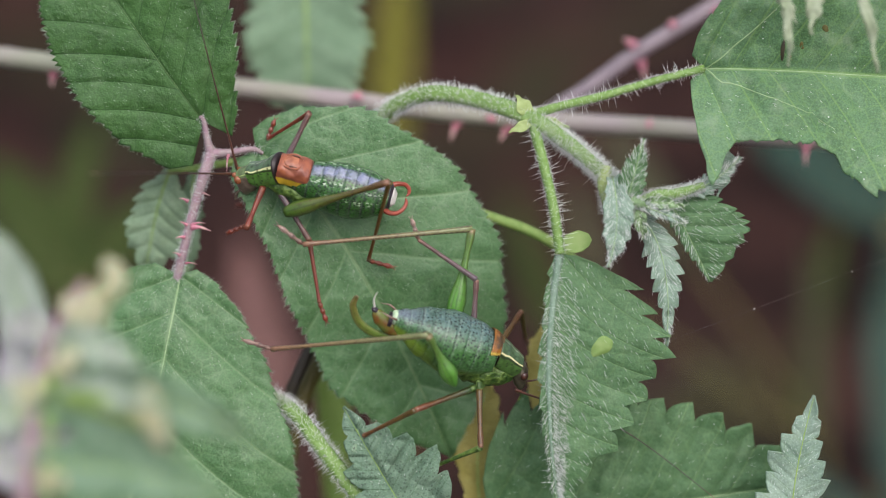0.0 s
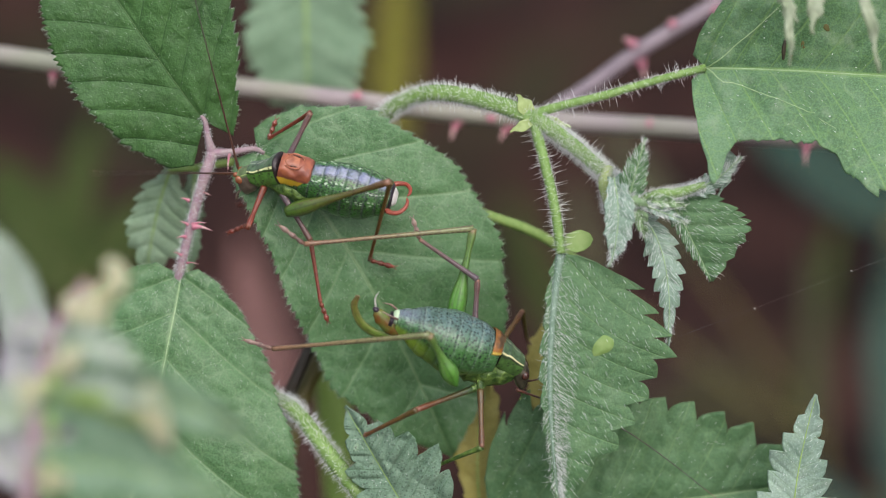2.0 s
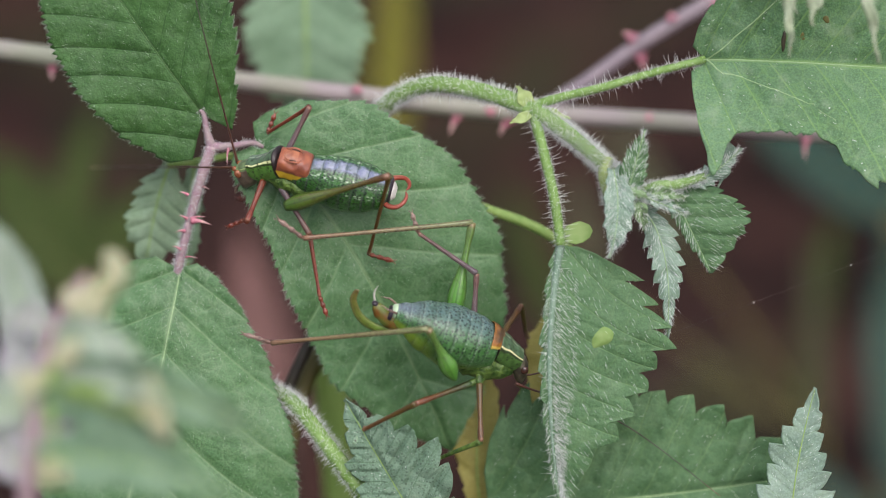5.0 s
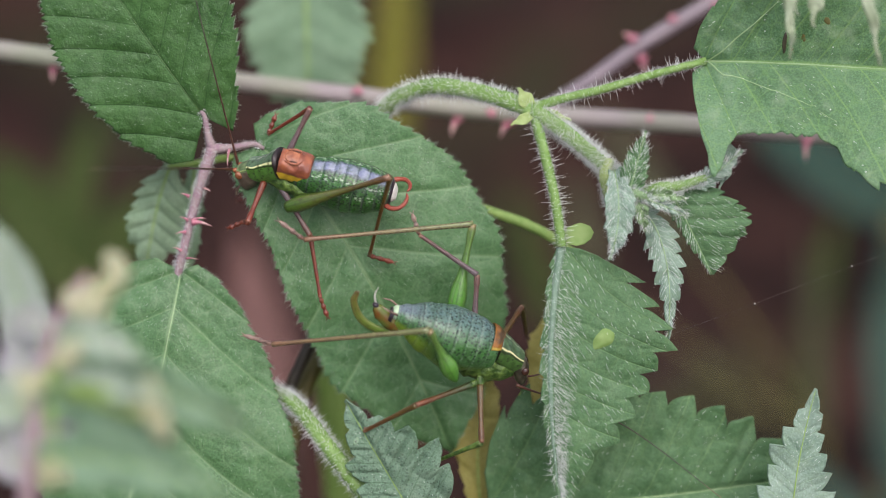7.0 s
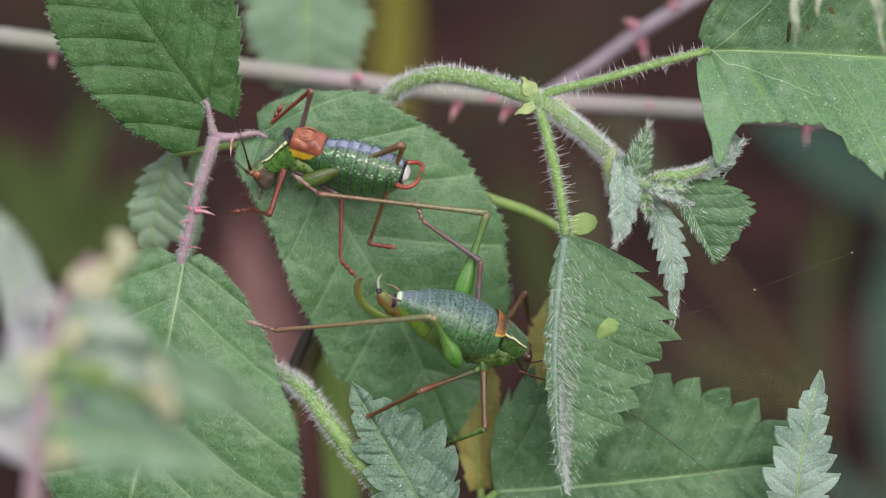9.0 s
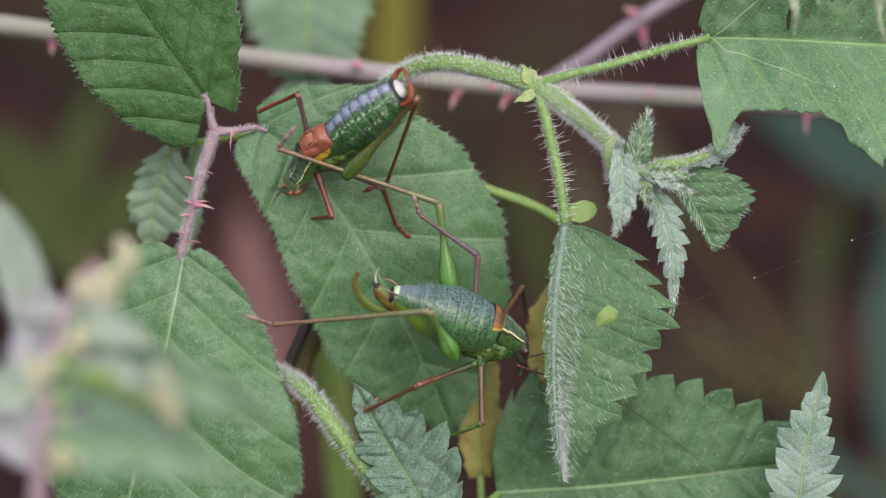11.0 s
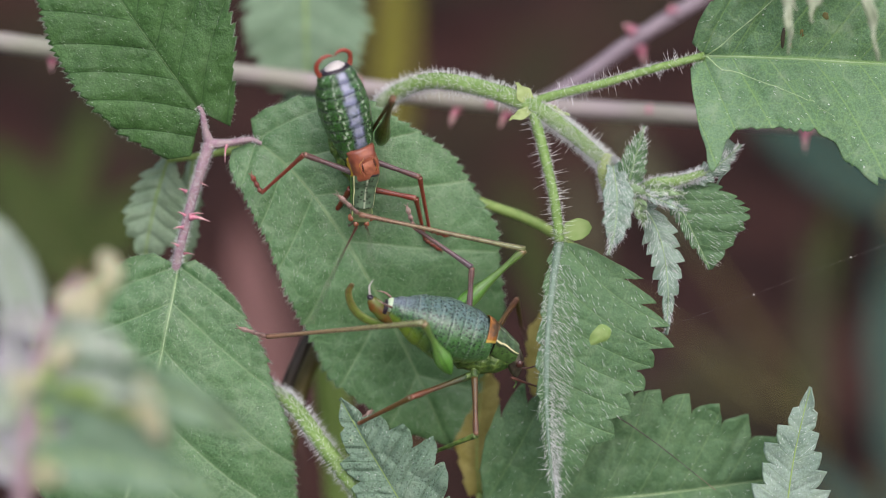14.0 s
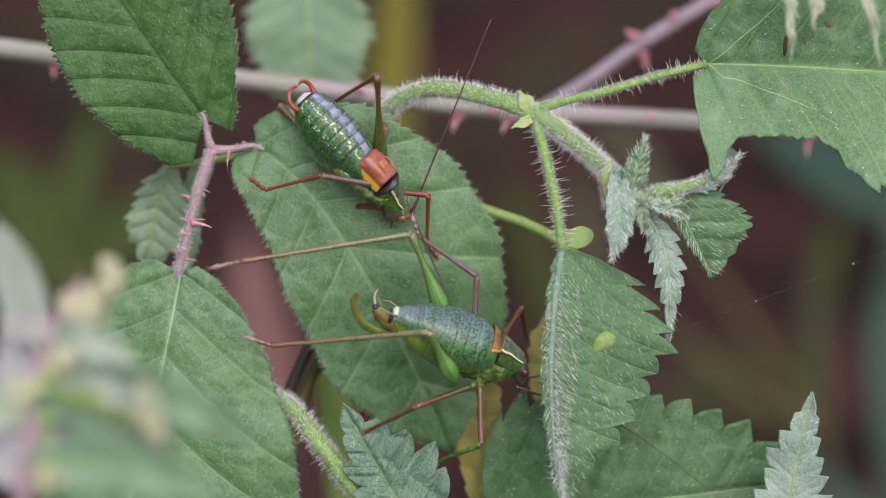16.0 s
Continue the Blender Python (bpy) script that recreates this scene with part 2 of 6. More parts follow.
def abdomen_material(name, back, side, belly, stripe, male):
    """UV: along the body, and round it from the back (0) to the belly (1). Nine rings of plates."""
    g = Mat(name, 0.34, 0.5)
    u, v, _ = g.split(g.uv)
    vv = g.math("ADD", v, g.math("MULTIPLY_ADD", g.noise(1000, 2), 0.1, -0.05))
    run = g.math("MULTIPLY", u, 9.0)
    ring = g.math("FRACT", run)
    mottle, grain = g.noise(1500, 4), g.noise(3200, 2)
    col = g.mix(g.step(vv, stripe - 0.02, stripe + 0.04), back, side) if male else g.mix(g.step(vv, 0.1, 0.42), back, side)
    col = g.mix(g.math("MULTIPLY", g.step(mottle, 0.42, 0.62), 0.55 if male else 0.45), col, tuple(c * 0.4 for c in side))
    col = g.mix(g.math("MULTIPLY", g.step(grain, 0.52, 0.7), 0.14), col, (0.36, 0.46, 0.36))
    col = g.mix(g.step(vv, 0.6, 0.8), col, belly)
    # small black dots in rows, fewer where the skin is worn pale
    dot = g.step(g.cells(1.0, "F1", g.join(g.math("MULTIPLY", u, 29.0 if male else 25.0), g.math("MULTIPLY", v, 24.0 if male else 21.0)), None, 0.75), *((0.36, 0.24) if male else (0.32, 0.21)))
    zone = g.math("MULTIPLY", g.step(vv, stripe * 0.7, stripe + 0.02), g.step(vv, 0.66, 0.5)) if male else g.step(vv, 0.62, 0.5)
    zone = g.math("MULTIPLY", zone, g.step(g.noise(900, 2), 0.34, 0.44))
    if male:
        spot = g.cells(1.0, "F1", g.join(g.math("MULTIPLY", u, 18.0), g.math("MULTIPLY", v, 24.0)), None, 0.85)
        band = g.math("MULTIPLY", g.step(vv, stripe + 0.05, stripe + 0.08), g.step(vv, stripe + 0.15, stripe + 0.12))
        white = g.math("MULTIPLY", g.step(spot, 0.36, 0.26), band)
        low = g.math("MULTIPLY", g.math("MULTIPLY", g.step(spot, 0.32, 0.22), g.step(vv, 0.32, 0.35)), g.math("MULTIPLY", g.step(vv, 0.42, 0.39), g.step(u, 0.3, 0.45)))
        col = g.mix(g.math("MULTIPLY", g.math("MAXIMUM", white, low), 0.75), col, (0.5, 0.6, 0.44))
        bars = g.math("MULTIPLY", g.math("MULTIPLY", g.step(ring, 0.74, 0.9), g.step(vv, 0.3, 0.38)), g.step(vv, 0.7, 0.6))
        col = g.mix(g.math("MULTIPLY", bars, 0.8), col, (0.02, 0.028, 0.024))
        col = g.mix(g.math("MULTIPLY", g.math("MULTIPLY", dot, zone), 0.92), col, (0.008, 0.014, 0.01))
        # gloss on the back, painted as a paler blue-grey on each ring
        painted_sheen = g.math("MULTIPLY", g.step(vv, stripe, stripe - 0.05), g.math("MULTIPLY", g.step(ring, 0.3, 0.55), g.step(ring, 0.95, 0.8)))
        col = g.mix(g.math("MULTIPLY", painted_sheen, 0.4), col, (0.4, 0.42, 0.5))
        edge = g.math("MULTIPLY", g.step(g.math("ABSOLUTE", g.math("SUBTRACT", vv, stripe)), 0.025, 0.008), g.step(g.noise(1800, 2), 0.4, 0.55))
        col = g.mix(g.math("MULTIPLY", edge, 0.6), col, (0.02, 0.028, 0.03))
    else:
        col = g.mix(g.math("MULTIPLY", g.math("MULTIPLY", dot, zone), 0.92), col, (0.008, 0.014, 0.012))
        rear = g.math("MULTIPLY", g.step(u, 0.5, 0.8), g.step(vv, 0.46, 0.62))
        col = g.mix(g.math("MULTIPLY", rear, 0.75), col, (0.24, 0.36, 0.025))
        col = g.mix(g.math("MULTIPLY", g.math("MULTIPLY", g.step(u, 0.7, 0.95), g.step(vv, 0.3, 0.1)), 0.5), col, (0.19, 0.21, 0.27))
    seam = g.step(g.math("ABSOLUTE", g.math("SUBTRACT", ring, 0.5)), 0.45, 0.49)
    col = g.mix(g.math("MULTIPLY", seam, 0.6 if male else 0.4), col, (0.03, 0.045, 0.04))
    lip = g.math("MULTIPLY", g.step(ring, 0.8, 0.88), g.step(ring, 0.96, 0.92))
    dash = g.step(g.noise(1.0, 1, g.join(g.math("MULTIPLY", run, 0.5), g.math("MULTIPLY", v, 50.0))), 0.45, 0.55)
    col = g.mix(g.math("MULTIPLY", g.math("MULTIPLY", lip, dash), 0.22), col, (0.42, 0.5, 0.4))
    g.bump(g.math("ADD", mottle, g.math("MULTIPLY", grain, 0.5)), 0.5, 0.00012)
    return g.done(col, g.math("MULTIPLY_ADD", mottle, 0.3, 0.15))


def shield_material(name, disc, flank, line, wide=1.0):
    """The neck shield: a pale line parts the back from the flanks."""
    g = Mat(name, 0.36, 0.5)
    u, v, _ = g.split(g.uv)
    n = g.noise(1600, 4)
    mid = g.mix(g.step(n, 0.35, 0.65), disc, tuple(c * 0.55 for c in disc))
    mid = g.mix(g.math("MULTIPLY", g.step(v, 0.024, 0.01), 0.6), mid, (0.45, 0.5, 0.35))
    low = g.mix(g.step(n, 0.4, 0.65), flank, tuple(c * 0.6 for c in flank))
    edge = g.math("ADD", g.math("MULTIPLY_ADD", g.math("SINE", g.math("MULTIPLY", u, 9.0)), 0.014, 0.33), g.math("MULTIPLY", g.noise(1100, 2), 0.05))
    d = g.math("SUBTRACT", v, edge)
    col = g.mix(g.step(d, -0.01, 0.01), mid, low)
    col = g.mix(g.step(g.math("ABSOLUTE", g.math("ADD", d, 0.02)), 0.035 * wide, 0.022 * wide), col, line)
    col = g.mix(g.math("MULTIPLY", g.step(g.math("ABSOLUTE", g.math("SUBTRACT", d, 0.045)), 0.03, 0.015), 0.85), col, (0.02, 0.018, 0.012))
    col = g.mix(g.math("MULTIPLY", g.step(g.cells(2100), 0.36, 0.24), 0.85), col, (0.02, 0.035, 0.015))
    col = g.mix(g.step(u, *((0.94, 0.95) if wide == 1.0 else (0.985, 0.99))), col, (0.02, 0.012, 0.012))
    g.bump(n, 0.4, 0.0001)
    return g.done(col)


def wing_material(name, top, dark, rim, split_at):
    g = Mat(name, 0.3, 0.5)
    u, v, _ = g.split(g.uv)
    n = g.noise(700, 4)
    col = g.mix(g.step(n, 0.36, 0.62), top, dark)
    col = g.mix(g.math("MULTIPLY", g.step(g.math("ABSOLUTE", g.math("SUBTRACT", u, 0.5)), 0.34, 0.5), 0.6), col, dark)
    col = g.mix(g.step(v, split_at - 0.07, split_at - 0.03), col, dark)
    col = g.mix(g.step(v, split_at, split_at + 0.03), col, rim)
    g.bump(g.math("ADD", n, g.math("MULTIPLY", g.cells(1100), 0.6)), 0.5, 0.0002)
    return g.done(col)


def limb_material(name, base, tip, spots=0.35, gloss_streak=0.35, knee=0.5, teeth=0.0):
    """A leg piece: UV runs from its root to its end and round it; highlights are painted along its ridges and its end
    is pale.
    """
    g = Mat(name, 0.3, 0.5)
    u, v, _ = g.split(g.uv)
    n = g.noise(2200, 3)
    col = g.mix(g.math("ADD", u, g.math("MULTIPLY_ADD", n, 0.3, -0.15)), base, tip)
    col = g.mix(g.math("MULTIPLY", g.step(n, 0.5, 0.68), spots), col, (0.02, 0.012, 0.01))
    ridge = g.step(g.math("ABSOLUTE", g.math("SUBTRACT", g.math("FRACT", g.math("MULTIPLY_ADD", v, 4.0, 0.1)), 0.5)), 0.1, 0.03)
    # glossy highlight along each ridge, painted as a paler streak
    col = g.mix(g.math("MULTIPLY", ridge, gloss_streak), col, tuple(1.1 * c + 0.1 for c in tip))
    col = g.mix(g.math("MULTIPLY", g.step(g.math("ABSOLUTE", g.math("SUBTRACT", g.math("FRACT", g.math("MULTIPLY", v, 4.0)), 0.5)), 0.4, 0.48), 0.5), col, tuple(0.25 * c for c in base))
    if teeth:
        side = g.step(g.math("ABSOLUTE", g.math("SUBTRACT", g.math("FRACT", g.math("MULTIPLY_ADD", v, 3.0, 0.3)), 0.5)), 0.2, 0.12)
        col = g.mix(g.math("MULTIPLY", g.math("MULTIPLY", side, g.step(g.math("FRACT", g.math("MULTIPLY", u, 30.0)), 0.45, 0.6)), teeth), col, (0.04, 0.02, 0.015))
    col = g.mix(g.math("MULTIPLY", g.step(u, 0.93, 0.98), knee), col, (0.3, 0.16, 0.1))
    g.bump(g.math("ADD", n, ridge), 0.4, 0.00006)
    return g.done(col)


MALE_ABDOMEN = abdomen_material("male_abdomen", (0.19, 0.21, 0.3), (0.042, 0.135, 0.026), (0.2, 0.28, 0.17), 0.085, True)
FEMALE_ABDOMEN = abdomen_material("female_abdomen", (0.1, 0.165, 0.15), (0.055, 0.15, 0.042), (0.13, 0.22, 0.04), 0.3, False)
MALE_SHIELD = shield_material("male_neck_shield", (0.1, 0.165, 0.09), (0.1, 0.24, 0.04), (0.72, 0.72, 0.36))
FEMALE_SHIELD = shield_material("female_neck_shield", (0.07, 0.13, 0.055), (0.07, 0.15, 0.035), (0.6, 0.55, 0.3), 0.7)
MALE_WING = wing_material("male_wing_case", (0.34, 0.11, 0.05), (0.2, 0.06, 0.035), (0.66, 0.42, 0.03), 0.43)
WING_DISC = plain_material("wing_disc", (0.2, 0.06, 0.03), (0.42, 0.16, 0.08), 1100, 0.35, 0.5, 0.6, 0.0002)
WING_HOLLOW = plain_material("wing_hollow", (0.05, 0.018, 0.012), (0.1, 0.04, 0.02), 1500, 0.5)
FEMALE_WING = wing_material("female_wing_case", (0.07, 0.04, 0.016), (0.25, 0.1, 0.015), (0.5, 0.36, 0.07), 0.34)
SIDE_GREEN = plain_material("cricket_breast", (0.02, 0.055, 0.01), (0.14, 0.22, 0.045), 1300, 0.4, 0.4, 1.0, 0.0004)
FACE = plain_material("cricket_face", (0.1, 0.07, 0.05), (0.19, 0.15, 0.11), 1500, 0.35)
FACE_GREEN = plain_material("cricket_brow", (0.08, 0.12, 0.05), (0.2, 0.27, 0.12), 1500, 0.35)
# the shadow on the female's head is put into darker eye and face colours
SHADED_EYE = plain_material("shaded_female_eye", (0.04, 0.016, 0.012), (0.07, 0.03, 0.02), 2500, 0.2, 0.6)
SHADED_FACE = plain_material("shaded_female_face", (0.035, 0.03, 0.02), (0.09, 0.08, 0.05), 1500, 0.4)
EYE = plain_material("cricket_eye", (0.22, 0.07, 0.03), (0.3, 0.11, 0.05), 2500, 0.15, 0.6)
RED_LIMB = limb_material("red_limb", (0.14, 0.034, 0.013), (0.19, 0.03, 0.014), 0.4)
RED_HOOK = limb_material("red_hook", (0.3, 0.06, 0.03), (0.26, 0.045, 0.025), 0.15, 0.15, 0.0)
BROWN_LIMB = limb_material("brown_limb", (0.085, 0.055, 0.009), (0.1, 0.038, 0.01))
KNEED_LIMB = limb_material("red_kneed_limb", (0.03, 0.07, 0.02), (0.16, 0.042, 0.016), 0.45, 0.12)
GREY_LIMB = limb_material("grey_limb", (0.1, 0.075, 0.085), (0.12, 0.055, 0.04), 0.4, 0.6)
MALE_THIGH = limb_material("male_hind_thigh", (0.06, 0.125, 0.018), (0.1, 0.042, 0.015), 0.45, 0.18)
FEMALE_THIGH = limb_material("female_hind_thigh", (0.075, 0.25, 0.03), (0.1, 0.16, 0.04), 0.3, 0.25)
OLIVE_SHIN = limb_material("olive_shin", (0.17, 0.2, 0.08), (0.21, 0.11, 0.06), 0.4, 0.5, 0.3, 0.7)
TAN_FOOT = limb_material("tan_foot", (0.16, 0.08, 0.055), (0.3, 0.21, 0.17), 0.6)
FEELER = limb_material("feeler", (0.1, 0.035, 0.02), (0.02, 0.015, 0.015), 0.2)
BLADE = limb_material("egg_blade", (0.14, 0.25, 0.04), (0.13, 0.09, 0.025), 0.3, 0.3, 0.0)
AMBER = plain_material("amber_plate", (0.14, 0.05, 0.012), (0.11, 0.15, 0.03), 700, 0.25)
BLACK = plain_material("black_plate", (0.012, 0.01, 0.012), (0.03, 0.02, 0.03), 900, 0.3)
CREAM = plain_material("cream_plate", (0.48, 0.46, 0.41), (0.6, 0.58, 0.54), 1200, 0.35)
MINT = plain_material("mint_plate", (0.4, 0.55, 0.34), (0.5, 0.62, 0.42), 1200, 0.35)


# ---- building helpers ----
def part(name, data, material, parent, label="", kind=""):
    """Links vertices, faces and UVs as one mesh object under a thing or a part."""
    verts, faces, uvs = data
    me = bpy.data.meshes.new(name)
    me.from_pydata([tuple(v) for v in verts], [], faces)
    if uvs is not None:
        layer = me.uv_layers.new(name="UVMap")
        flat = np.array([uvs[i] for f in faces for i in f], dtype=np.float32).ravel()
        layer.data.foreach_set("uv", flat)
    me.materials.append(material)
    me.polygons.foreach_set("use_smooth", [True] * len(me.polygons))
    me.update()
    ob = new(name, me)
    ob.parent = parent
    if label or kind:
        tagged(ob, label=label, kind=kind)
    return ob


def thing(name, base, label, category, group="", kind=""):
    """An empty at a thing's base, given in sheet space; its parts are built relative to that base."""
    ob = new(name)
    ob.empty_display_size = 0.002
    ob.matrix_world = STAGE @ Matrix.Translation(base)
    ob["base"] = tuple(base)
    return tagged(ob, label, category, group, kind)


def shifted(data, base):
    base = Vector(base)
    return [Vector(v) - base for v in data[0]], data[1], data[2]


def merge(*many):
    verts, faces, uvs = [], [], []
    for v, f, w in many:
        k = len(verts)
        verts += list(v)
        faces += [tuple(i + k for i in q) for q in f]
        uvs += list(w) if w is not None else [(0, 0)] * len(v)
    return verts, faces, uvs


def spline(points, n):
    """n + 1 places along a smooth curve through the points."""
    p = [Vector(q) for q in points]
    p = [2 * p[0] - p[1]] + p + [2 * p[-1] - p[-2]]
    out, spans = [], len(p) - 3
    for i in range(n + 1):
        x = i / n * spans
        k = min(int(x), spans - 1)
        t = x - k
        a, b, c, d = p[k : k + 4]
        out.append(0.5 * (2 * b + (c - a) * t + (2 * a - 5 * b + 4 * c - d) * t * t + (3 * b - a - 3 * c + d) * t**3))
    return out


def tube(points, radii, n=24, sides=10, ridge=0.0, uneven=0.0, flat=1.0):
    """A tube along a curve, its radius read from a table of values, with round ends."""
    path = spline(points, n) if len(points) < n else [Vector(q) for q in points]
    n = len(path) - 1
    verts, faces, uvs = [], [], []
    side = None
    for i, c in enumerate(path):
        tan = (path[min(i + 1, n)] - path[max(i - 1, 0)]).normalized()
        if side is None:
            side = tan.cross(Vector((0, 0, 1)))
            side = side.normalized() if side.length > 1e-4 else tan.orthogonal().normalized()
        side = (side - tan * side.dot(tan)).normalized()
        up = side.cross(tan)
        x = i / n * (len(radii) - 1)
        k = min(int(x), len(radii) - 2)
        r = radii[k] + (radii[k + 1] - radii[k]) * (x - k)
        if uneven:
            r *= 1 + uneven * noise.noise(c * 900)
        for j in range(sides):
            a = 2 * math.pi * j / sides
            q = r * (1 + ridge * math.cos(4 * a))
            verts.append(c + side * math.cos(a) * q + up * math.sin(a) * q * flat)
            uvs.append((i / n, j / sides))
    for i in range(n):
        for j in range(sides):
            k = (j + 1) % sides
            faces.append((i * sides + j, i * sides + k, (i + 1) * sides + k, (i + 1) * sides + j))
    for row, flip in ((0, 1), (n, 0)):
        ring = list(range(row * sides, (row + 1) * sides))
        faces.append(tuple(ring[::-1] if flip else ring))
    return verts, faces, uvs


def bristles(spots, rng, length, width, lean=0.25):
    """Fine tapering hairs: (root, direction) each."""
    verts, faces = [], []
    for root, way in spots:
        way = (way + Vector((rng.uniform(-1, 1), rng.uniform(-1, 1), rng.uniform(-1, 1))) * lean).normalized()
        long = rng.uniform(*length)
        a = way.orthogonal().normalized()
        b = way.cross(a)
        k = len(verts)
        bend = a * long * rng.uniform(-0.12, 0.12)
        for m, w in ((0, width), (0.55, width * 0.6)):
            for j in range(3):
                c = 2 * math.pi * j / 3
                verts.append(root + way * long * m + bend * m + (a * math.cos(c) + b * math.sin(c)) * w)
        verts.append(root + way * long)
        for j in range(3):
            i = (j + 1) % 3
            faces += [(k + j, k + i, k + 3 + i, k + 3 + j), (k + 3 + j, k + 3 + i, k + 6)]
    return verts, faces, None


def stalk_hairs(points, radius, count, rng, length, width, lean=0.35, span=(0, 1)):
    path = spline(points, 60)
    spots = []
    for _ in range(count):
        x = rng.uniform(*span) * 60
        i = min(int(x), 59)
        c = path[i].lerp(path[i + 1], x - i)
        tan = (path[i + 1] - path[i]).normalized()
        a = tan.orthogonal().normalized()
        b = tan.cross(a)
        w = rng.uniform(0, 2 * math.pi)
        way = a * math.cos(w) + b * math.sin(w)
        spots.append((c + way * radius * 0.9, way))
    return bristles(spots, rng, length, width, lean)


def table_at(rows, s):
    for (a, x), (b, y) in zip(rows, rows[1:]):
        if s <= b:
            k = (s - a) / max(b - a, 1e-6)
            k = k * k * (3 - 2 * k) * 0.5 + k * 0.5
            return x + (y - x) * k
    return rows[-1][1]


def leaf(parent, name, mid, left, right, material, teeth=(24, 4), pairs=9, fold=0.0, tilt=0.0, curl=0.0, wavy=0.5, relief=0.16,
         slant=0.5, lobe=0.0, rows=120, cols=12, fringe=0, vein=None, vein_width=0.16, vslant=0.85, ribs=(), surface_hairs=0, mat_hairs=0, hair_length=(0.3, 0.7), seed=1, label="", thick=0.22, quilt=0.0, quilt_scale=430, patches=(), bitten=(2, 2), hook=0.2):
    """A leaf blade along a midrib (three sheet places), with widths left and right of it as seen from its base.
    teeth: count and depth; relief in mm; fold lifts both edges (mm per mm), tilt one of them; curl bends the edges down."""
    rng = random.Random(seed)
    base = Vector(parent["base"])
    a, b, c = (at(*p) for p in mid)
    jag = [rng.uniform(0.6, 1.35) for _ in range(400)]

    def centre(s):
        return a * (1 - s) ** 2 + b * 2 * s * (1 - s) + c * s * s

    def way(s):
        return ((b - a) * (1 - s) + (c - b) * s).normalized()

    long = sum((centre((i + 1) / 40) - centre(i / 40)).length for i in range(40))
    mm = 0.001

    spot = [0.0]

    def run(s, w, ahead):
        """How far along the midrib the side vein through this place leaves it."""
        return s + (ahead - vslant * max(w, 0) * (1 - 0.25 * s)) / long + 0.5 * vslant * (max(w, 0) / long) ** 2 + 0.012 * math.sin(9 * s + seed)

    def place(s, t):
        """t from -1 (left edge) to 1 (right edge)."""
        q = abs(t)
        rows_ = right if t > 0 else left
        width = table_at(rows_, s) * UNIT
        n, amp = teeth
        x = s * n + 1e-7
        k = int(x)
        f = x - k
        big = amp > 10
        rise, top = (0.52, 0.8) if big else (1.0, 0.8)
        k1 = f / top if f < top else 1 - (f - top) / (1 - top)
        uneven = jag[(k + (200 if t > 0 else 0)) % 400]
        saw = (k1**rise if f < top else k1) * uneven
        env = min(1.0, 12 * s * (1 - s) + 0.1) * min(1.0, width / (max(12, amp * 1.6) * UNIT))
        if t > 0 and bitten[0] < s < bitten[1]:
            env *= 0.12
            width += 9 * UNIT * noise.noise(Vector((s * 42, seed, 0))) + 4 * UNIT * noise.noise(Vector((s * 130, seed, 3)))
        edge = q**3 if big else q**6
        w = q * width + edge * (saw - 0.35) * amp * UNIT * env
        tan = way(s)
        side = tan.cross(Vector((0, 0, 1))).normalized()
        up = side.cross(tan).normalized()
        ahead = slant * q * width * (1 - s) * min(1.0, s * 3) + edge * k1 * env * (hook * long / max(n, 1) if big else 0.15 * amp * UNIT)
        ahead -= lobe * UNIT * q * (1 - s) ** 6
        p = centre(s) + tan * ahead + side * w * (1 if t > 0 else -1)
        fv = (run(s, w, ahead) * pairs + 0.5) % 1 - 0.5
        rel = -math.exp(-((fv / 0.11) ** 2)) * relief * 1.2 * min(1, q * 6) * (1 - 0.5 * q)
        rel -= relief * 0.12 * math.cos(2 * math.pi * fv)
        rel -= relief * 1.3 * math.exp(-((w / (0.35 * mm)) ** 2))
        if quilt:
            near = noise.voronoi(p * quilt_scale + Vector((seed, 0, 0)))[0]
            rel += quilt * min(1.0, 1.8 * (near[1] - near[0])) ** 0.7 * min(1.0, w / (0.5 * mm)) * min(1.0, abs(fv) * 8 + 0.15)
        rel += noise.noise(p * 160 + Vector((seed, 0, 0))) * wavy + noise.noise(p * 550 + Vector((0, seed, 0))) * relief * 0.8
        rel += wavy * 0.7 * q * q * math.sin(s * 17 + seed + (2 if t > 0 else 0))
        z = rel * mm + fold * w + tilt * w * (1 if t > 0 else -1) - curl * w * w / (long * 0.5)
        spot[0] = run(s, w, ahead)
        return p + up * z

    verts, faces, uvs = [], [], []
    if teeth[1]:
        rows = teeth[0] * max(5, 5 * round(rows / teeth[0] / 5))
    ts = [i / cols for i in range(-cols, cols + 1)]
    ts = [math.copysign(abs(t) ** 0.85, t) for t in ts]
    nt = len(ts)
    for i in range(rows + 1):
        s = min(max(i / rows, 0.001), 0.999)
        for t in ts:
            verts.append(place(s, t) - base)
            uvs.append((spot[0] + 2.0, t))
    for i in range(rows):
        for j in range(nt - 1):
            faces.append((i * nt + j, i * nt + j + 1, (i + 1) * nt + j + 1, (i + 1) * nt + j))
    ob = part(name, (verts, faces, uvs), material, parent, label)
    solid = ob.modifiers.new("thickness", "SOLIDIFY")
    solid.thickness, solid.offset = thick * mm, -1.0
    if vein:
        line = [place(0.002 + 0.985 * i / 40, 0.0) - base - Vector((0, 0, vein_width * 0.1 * mm)) for i in range(41)]
        part("midrib", tube(line, [vein_width * mm, vein_width * 0.7 * mm, 0.05 * mm], sides=6), vein, ob)
    for es, et in ribs:
        line = [place(0.004 + es * i / 24, et * (i / 24)) - base for i in range(25)]
        part("vein", tube(line, [vein_width * 0.6 * mm, vein_width * 0.4 * mm, 0.03 * mm], sides=6), vein, ob)
